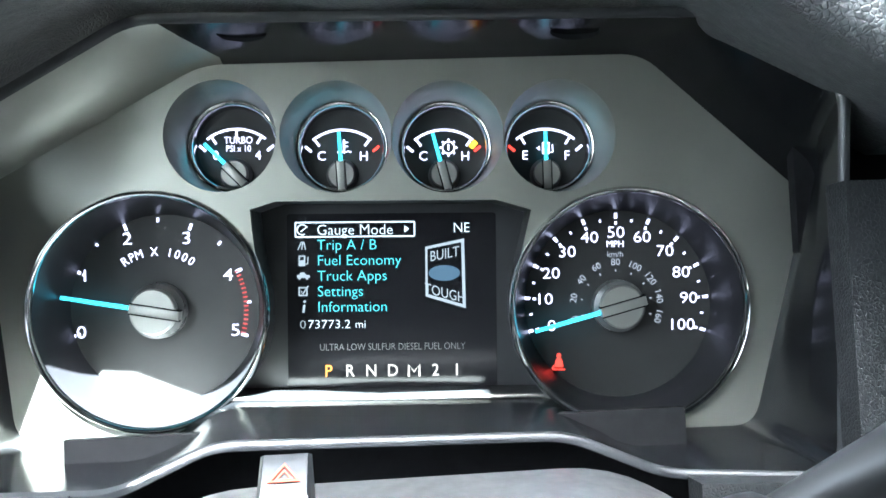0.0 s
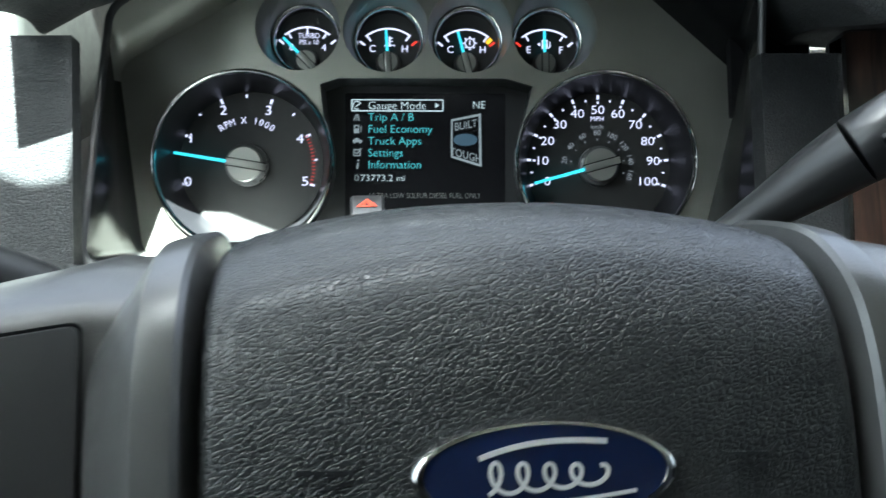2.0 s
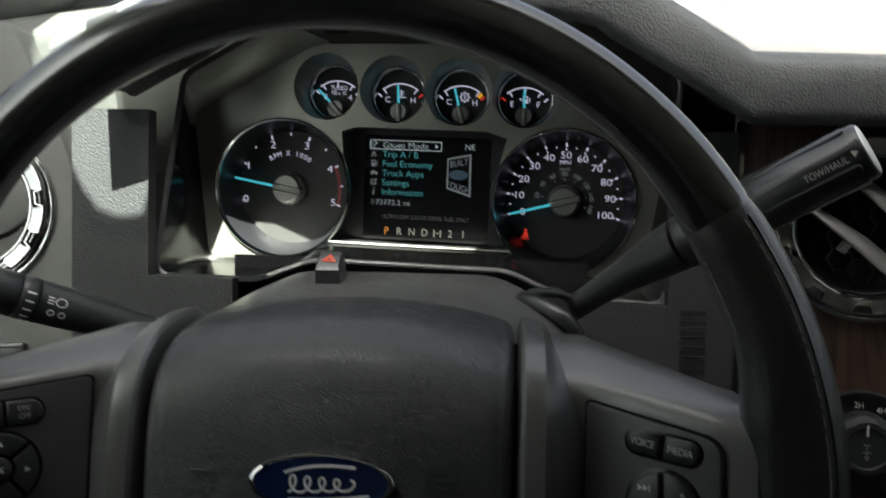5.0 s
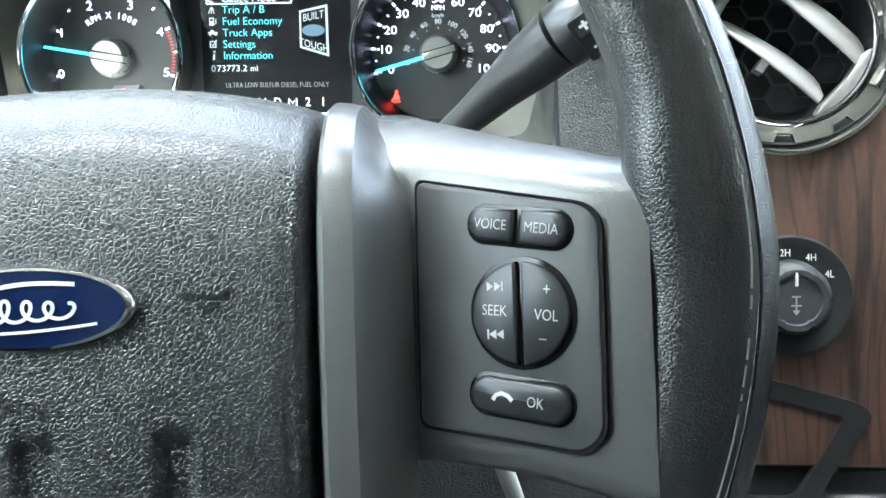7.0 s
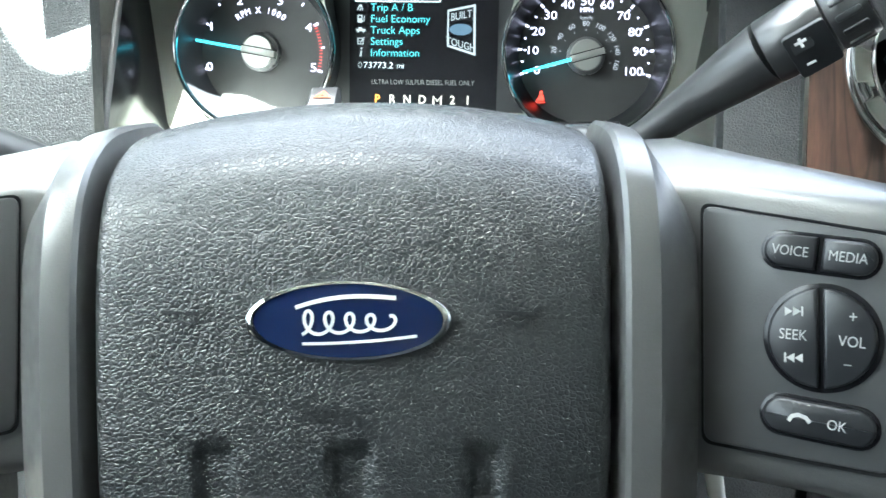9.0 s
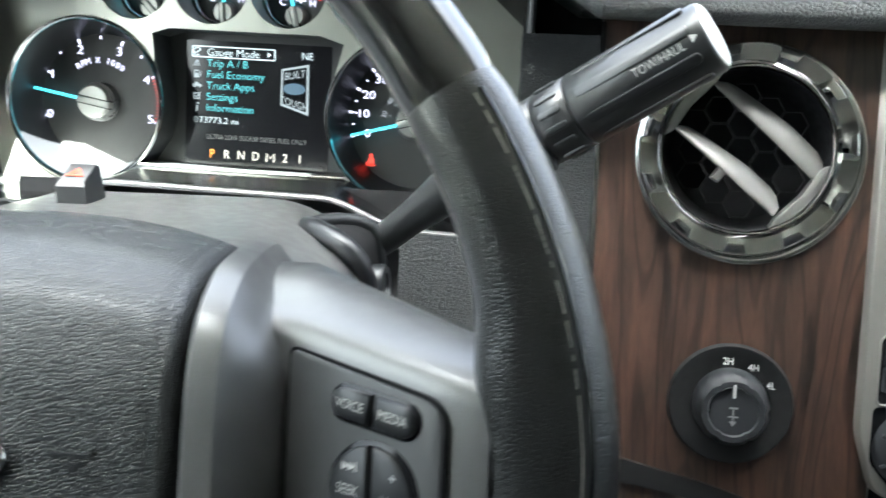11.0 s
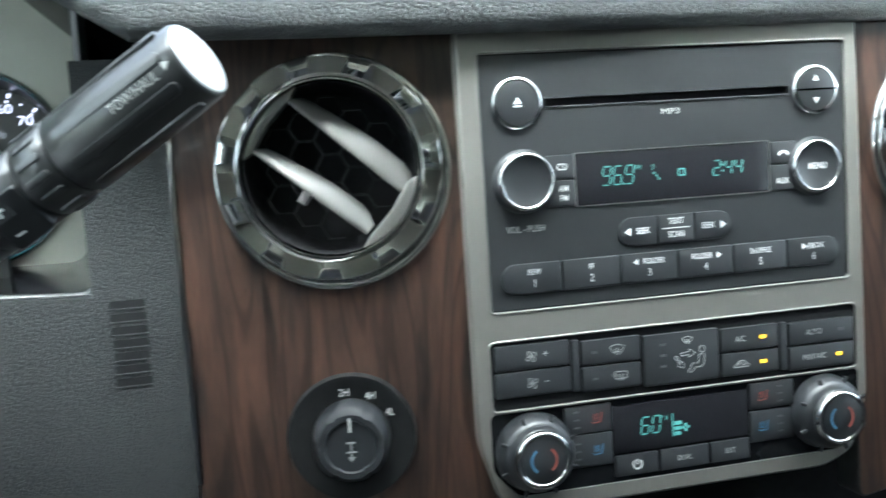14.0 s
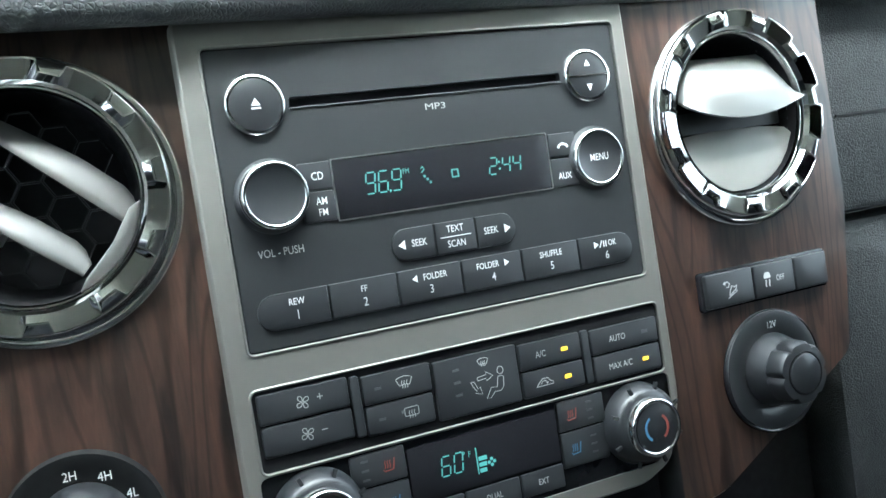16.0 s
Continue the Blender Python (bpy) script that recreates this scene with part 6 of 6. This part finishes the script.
for nm, u0, u1, v0, v1, tx, sym in HV:
    b = part(nm, prism(rrect(u0, u1, v0, v1, 1.2), -6, 2.6, 0.7), BUTTON, clim, "black climate button" if nm != "divider" else "")
    cx, cy = (u0 + u1) / 2, (v0 + v1) / 2
    if tx:
        words(tx, 4.7, cx - (6 if sym == "lamp" and tx == "A/C" else 5), cy, 2.6, PRINTD, b, wide=0.8)
    if sym in ("lamp", "car"):
        x = u1 - 10
        part("indicator", box(x - 1.9, x + 1.9, cy - 0.95, cy + 0.95, 2.4, 2.9, 0.2), LITY, b, "lit amber indicator")
    if sym == "dim":
        part("indicator", box(u1 - 10.5, u1 - 6.5, cy - 0.9, cy + 0.9, 2.4, 2.75), INDU, b)
    if sym.startswith("fan"):
        x, y = cx - 0.8, cy
        leaf = [(0.3, 0.1), (0.9, 1.1), (2.1, 1.6), (3.1, 1.2), (3.2, 0.3), (2.5, -0.4), (1.2, -0.3), (0.3, 0.1)]
        pet = [stroke([(x + u * math.cos(a) - v * math.sin(a), y + u * math.sin(a) + v * math.cos(a)) for u, v in leaf], 0.3, 2.6, 2.75) for a in [0.3 + k * math.pi / 2 for k in range(4)]]
        part("symbol", merged(*pet), PRINTD, b, "white fan symbol")
        words(sym[-1].replace("-", "\u2013"), 5.8, cx + 7.4, cy + 0.6, 2.6, PRINTD, b)
    if sym in ("front", "rear"):
        x, y = cx + (3.6 if sym == "front" else 5.4), cy + 0.4
        part("symbol", glass_sign(x, y, 1.0, sym == "front"), PRINTD, b, "pale defrost symbol")
        if sym == "rear":
            words("R", 2.6, cx + 0.9, cy + 0.8, 2.6, DIM, b)
        part("indicator", box(u0 + 6, u0 + 9.4, cy - 0.6, cy + 0.6, 2.4, 2.75), INDU, b)
    if sym == "car":
        x, y = cx - 6, cy
        part("symbol", merged(stroke([(x - 2.2, y - 0.9), (x - 1.2, y + 0.5), (x + 0.8, y + 0.6), (x + 1.6, y - 0.4)], 0.3, 2.6, 2.75), prism([(x + 0.7, y - 0.3), (x + 2.5, y - 0.3), (x + 1.6, y - 1.3)], 2.6, 2.75), stroke([(x - 5, y - 1.8), (x - 3, y + 0.2), (x - 1, y + 1.8), (x + 2, y + 1.8), (x + 3.6, y), (x + 5, y - 0.6), (x + 5, y - 1.8), (x - 5, y - 1.8)], 0.36, 2.6, 2.75)), PRINTD, b, "pale recirculation symbol")
    if sym == "mode":
        at = lambda pts: [(cx + u, cy + v) for u, v in pts]
        seated = at([(10.8, 0.5), (12.4, 1.0), (14, 0.2), (13.4, -4.8), (11.6, -6.6), (8.2, -6.4), (5.6, -9), (3.2, -9), (6.4, -3.9), (9.8, -4.4), (10.8, 0.5)])
        across = at([(-0.6, 2.4), (4.4, 3.0), (4.4, 4.4), (8.4, 1.9), (4.4, -0.2), (4.4, 1.2), (-0.4, 0.8), (-0.6, 2.4)])
        down = at([(-4.4, 0.8), (-2.6, 0.8), (-0.8, -3.2), (0.5, -2.4), (1.2, -6.2), (-2.6, -4.9), (-1.6, -4.2), (-3.4, -1.5), (-4.4, 0.8)])
        ball = at([(12.6 + 1.7 * math.cos(a), 3.6 + 1.9 * math.sin(a)) for a in [k * math.pi / 8 for k in range(17)]])
        part("symbol", merged(*[stroke(q, 0.32, 2.6, 2.75) for q in (seated, across, down, ball)], glass_sign(cx + 3.7, cy + 9.6, 0.72, True)), PRINTD, b, "white airflow symbol")
        for k in range(3):
            part("indicator", box(u0 + 9.8, u0 + 13.4, cy + 7.8 - 6.2 * k, cy + 9.0 - 6.2 * k, 2.4, 2.75), INDU, b)
part("lower_panel", prism(hv2_hole, -13, 0.2), SURR, clim)
d2 = part("display", prism(rrect(-43.4, 40.4, -155.6, -128.6, 0.8), -6, 1.2, 0.3), GLOSS, clim, "dark display with green figures")
for ch, x in (("6", -27), ("0", -20.2)):
    figure(ch, x, -146.4, 4.6, 9.6, d2, 1.2, LITT)
words("F", 4.0, -11.0, -139, 1.2, LITT, d2, wide=0.8)
part("figure", holed(oval(-14.2, -137.6, 0.8, k=10), [oval(-14.2, -137.6, 0.45, k=10)], 1.2, 1.35), LITT, d2, "lit degree ring")
part("figure", merged(box(-7.6, -7.0, -150, -136.6, 1.2, 1.35), *[box(-6.4, -2.6 + 0.4 * i, -149.6 + 3.0 * i, -147.6 + 3.0 * i, 1.2, 1.35) for i in range(3)], *[prism(oval(0.6 + 1.5 * math.cos(a), -145.6 + 1.5 * math.sin(a), 0.9, k=8), 1.2, 1.35) for a in [i * math.pi / 2 for i in range(4)]]), LITT, d2, "lit fan bars")
for s in (-1, 1):
    for v0, v1, c, txt in ((-141.2, -125.6, REDP, "hot"), (-160.6, -142.2, BLUEP, "cool")):
        u0, u1 = (-72, -44.4) if s < 0 else (41.4, 70)
        b = part("seat_button", prism(rrect(u0, u1, v0, v1, 1.0), -6, 1.6, 0.5), BUTTON, clim, "black seat heater button")
        cy = (v0 + v1) / 2
        x = u1 - 9 if s < 0 else u0 + 8
        part("symbol", merged(stroke([(x + 3.4, cy + 3.2), (x + 2.4, cy - 2.2), (x - 2.0, cy - 2.6), (x - 2.8, cy - 1.6)], 0.6, 1.6, 1.9), *[stroke([(x - 1.9 + 1.25 * k, cy - 1.2), (x - 1.4 + 1.25 * k, cy + 0.2), (x - 1.8 + 1.25 * k, cy + 1.4), (x - 1.3 + 1.25 * k, cy + 2.6)], 0.4, 1.6, 1.9) for k in range(3)]), c, b, "coloured seat symbol")
        for k in range(3):
            xx = u0 + 7 if s < 0 else u1 - 9
            part("indicator", box(xx - 1.8, xx + 1.8, cy + 4 - 4.4 * k, cy + 5.0 - 4.4 * k, 1.4, 1.75), INDU, b)
    kx, ky = s * 90.2, -147.5
    kb = part("temperature_knob", lathe([(22.5, -4), (22, 2), (20.5, 9), (18, 12), (15.4, 13), (15.2, 17), (14, 18), (0, 17.5)], kx, ky, 64), BUTTON, clim, "fluted black temperature knob", smooth=45)
    part("chrome_ring", lathe([(15.6, 13), (15.6, 17.4), (14.8, 18.6), (13.4, 18.6), (12.8, 17.6)], kx, ky, 64), CHROME, kb, "chrome ring", smooth=70)
    for i in range(8):
        a = radians(22 + 45 * i)
        part("flute", box(-1.0, 1.0, -0.7, 3.6, 0, 1.4, 0.4), SMOOTH, kb, m=Matrix.Translation((kx + 19.6 * math.cos(a), ky + 19.6 * math.sin(a), 9)) @ Matrix.Rotation(a - math.pi / 2, 4, "Z"))
    part("symbol", stroke(oval(kx, ky, 7, k=14, a0=125, a1=235), 1.4, 17.6, 17.9), BLUEP, kb, "blue arc")
    part("symbol", stroke(oval(kx, ky, 7, k=14, a0=-55, a1=55), 1.4, 17.6, 17.9), REDP, kb, "red arc")
for u0, u1, tx in ((-43, -17, ""), (-16, 14.4, "DUAL"), (15.4, 40.4, "EXT")):
    b = part("mode_button", prism(rrect(u0, u1, -169, -157, 1.0), -6, 1.6, 0.5), BUTTON, clim, "small black button")
    if tx:
        words(tx, 4.4, (u0 + u1) / 2, -163, 1.6, PRINTD, b, wide=0.8)
    else:
        part("symbol", merged(stroke(oval(-30, -163, 2.6, k=16, a0=120, a1=420), 0.6, 1.6, 1.8), stroke([(-30, -163), (-30, -160)], 0.6, 1.6, 1.8)), PRINT, b, "white power symbol")

# switch bank on the right wood panel
bank = thing("switch_bank", ST, "row of three black rocker switches on the wood panel", "switch bank")
part("bezel", prism(rrect(143.6, 239.6, -98, -75.6, 2), -2, 1.6, 0.5), GLOSS, bank)
for i, (u0, u1) in enumerate(((146, 180), (181, 211.4), (212.4, 238))):
    b = part("rocker", prism(rrect(u0, u1, -96.4, -77.2, 1), 0, 4.6, 0.9), BUTTON, bank, "black rocker switch")
    c = (u0 + u1) / 2
    if i == 0:
        cab = [(c - 1.4, -90.8), (c + 3.8, -87.6), (c + 4.4, -85.6), (c + 2.6, -86.4), (c + 0.8, -85.2), (c - 0.8, -88.4), (c - 1.4, -90.8)]
        hook = [(c - 4.4, -83.6), (c - 2.4, -82.6), (c - 0.6, -83.8), (c - 1.4, -85.8), (c - 3.2, -85.8)]
        part("symbol", merged(stroke(cab, 0.5, 4.6, 4.8), stroke(hook, 0.5, 4.6, 4.8), prism([(c - 5.4, -83.6), (c - 3.8, -82.4), (c - 3.6, -84.6)], 4.6, 4.8), stroke([(c - 2.6, -92.2), (c + 4.6, -88.6)], 0.45, 4.6, 4.8)), PRINTD, b, "white hill symbol")
    if i == 1:
        words("OFF", 4.8, c + 4.2, -86.8, 4.6, PRINTD, b, wide=0.75)
        skid = [[(c - 7.0 + d, -86.4), (c - 6.6 + d, -87.8), (c - 7.2 + d, -89.2), (c - 6.8 + d, -90.6)] for d in (0, 2.6)]
        part("symbol", merged(prism(rounded([(c - 8.2, -85.6), (c - 3.2, -85.6), (c - 3.2, -84.0), (c - 4.2, -82.2), (c - 7.2, -82.2), (c - 8.2, -84.0)], 0.4), 4.6, 4.8), *[stroke(q, 0.6, 4.6, 4.8) for q in skid]), PRINTD, b, "white traction symbol")

# passenger side of the dash and the lower console
pas = thing("passenger_dash", ST, "black grained passenger side dash with a glovebox seam", "dash panel")
part("panel", prism(rounded([(262, 90), (920, 90), (920, -60), (262, -60)], 8), -60, -16, 5), PANEL, pas)
part("seam", box(284, 900, 2, 3.4, -20, -15.4), DARK, pas, "narrow glovebox seam")
part("glovebox", prism(rounded([(268, -64), (920, -64), (920, -330), (268, -330)], 16), -70, -24, 8), PANEL, pas, "black glovebox door")
cons = thing("lower_console", ST, "dark plastic storage pocket below the wood panels", "console")
part("pocket_back", box(-268, 268, -420, -180, -95, -60), DARK, cons)
part("ledge", prism(rounded([(-184, -250), (-20, -250), (-20, -282), (-184, -282)], 8), -60, 8, 6), TRIMB, cons, "grey plastic ledge")
pok = thing("storage_pocket", WL, "small dark storage pocket let into the wood panel", "storage pocket")
p_out = rounded([(-142, -166), (-80, -179), (-30, -193), (-23, -201), (-44, -232), (-60, -262), (-142, -262)], 6)
p_in = rounded([(-134, -182), (-80, -190), (-38, -201), (-54, -228), (-66, -250), (-134, -250)], 5)
part("pocket_frame", holed(p_out, [p_in], -8, 2.2), HEXM, pok, "grained black frame")
part("pocket_bottom", prism(inset(ccw(p_in), -1.0), -7.6, -5.5), DARK, pok, "dark inside")

rod = tube([(0.118 * 1000, -335, -62), (0.124 * 1000, -330, -78), (0.132 * 1000, -322, -100), (0.140 * 1000, -314, -130), (0.153 * 1000, -300, -175)], [3.4, 3.8, 3.8, 3.6, 3.4], 12)
solid("tilt_lever", rod, mat("white_plastic", (0.6, 0.59, 0.55), 0.4), FLATM, "short white lever under the steering column", "lever")

# ---- driver's door and pillar foot ----
door = thing("driver_door", FLATM, "dark door with a pale armrest and tweeter grille", "door")
part("door_panel", prism(rounded([(-900, -700), (20, -700), (20, 40), (-900, 60)], 30), 0, 14, 5), PANEL, door, m=basis((-438, 0, 0), (0, 1, 0), (0, 0, 1)))
part("armrest", tube([(-402, -112, -228), (-398, -135, -212), (-394, -190, -200), (-392, -260, -190), (-392, -420, -186), (-398, -640, -190)], [12, 28, 38, 43, 46, 44], 20, 0.8), STONE, door, "pale stone armrest", smooth=60)
part("door_pull", tube([(-430, -72, -80), (-424, -92, -84), (-420, -130, -88), (-418, -220, -90), (-418, -420, -90)], [10, 18, 24, 26, 26], 18), mat("tan_door_vinyl", (0.12, 0.115, 0.095), 0.6, bump=("noise", 700, 0.25, 0.0004)), door, smooth=60)
sail = part("sail_panel", prism(rounded([(-240, 10), (-20, 10), (30, 60), (-60, 230), (-150, 250)], 16), 0, 16, 5), SMOOTH, door, "black sail panel", m=basis((-425, 0, 0), (0, 1, 0), (0, 0, 1)))
gr = merged(*[lathe([(2.4, 16.1), (2.0, 16.9), (1.6, 16.1)], -165 + 7 * i + (3.5 if j % 2 else 0), 110 + 6.2 * j, 8) for i in range(14) for j in range(12)])
part("tweeter_grille", gr, SILVER, sail, "perforated grey tweeter grille", m=basis((-425, 0, 0), (0, 1, 0), (0, 0, 1)))
foot = tube([(-430, 40, 128), (-400, 60, 150), (-330, 160, 185), (-420, 330, 240)], [40, 46, 44, 40], 20)
solid("pillar_foot", foot, mat("dark_grey_pillar_cloth", (0.045, 0.048, 0.045), 0.7, bump=("noise", 900, 0.2, 0.0004)), FLATM, "dark grey curved foot of the windshield pillar", "pillar trim", kind="structure", smooth=60)
# seats behind the camera close the place
for x in (0.0, 0.99):
    seat = thing("seat", basis((x, -0.95, -0.45), (1, 0, 0), (0, 1, 0)), "dark grey cloth front seat", "seat", group="front seats")
    part("cushion", prism(rrect(-250, 250, -100, 420, 60), -120, 60, 40), SEATM, seat)
    part("backrest", prism(rrect(-250, 250, 0, 640, 80), -60, 60, 40), SEATM, seat, m=Matrix.Translation((0, -130, 0)) @ Matrix.Rotation(radians(100), 4, "X"))
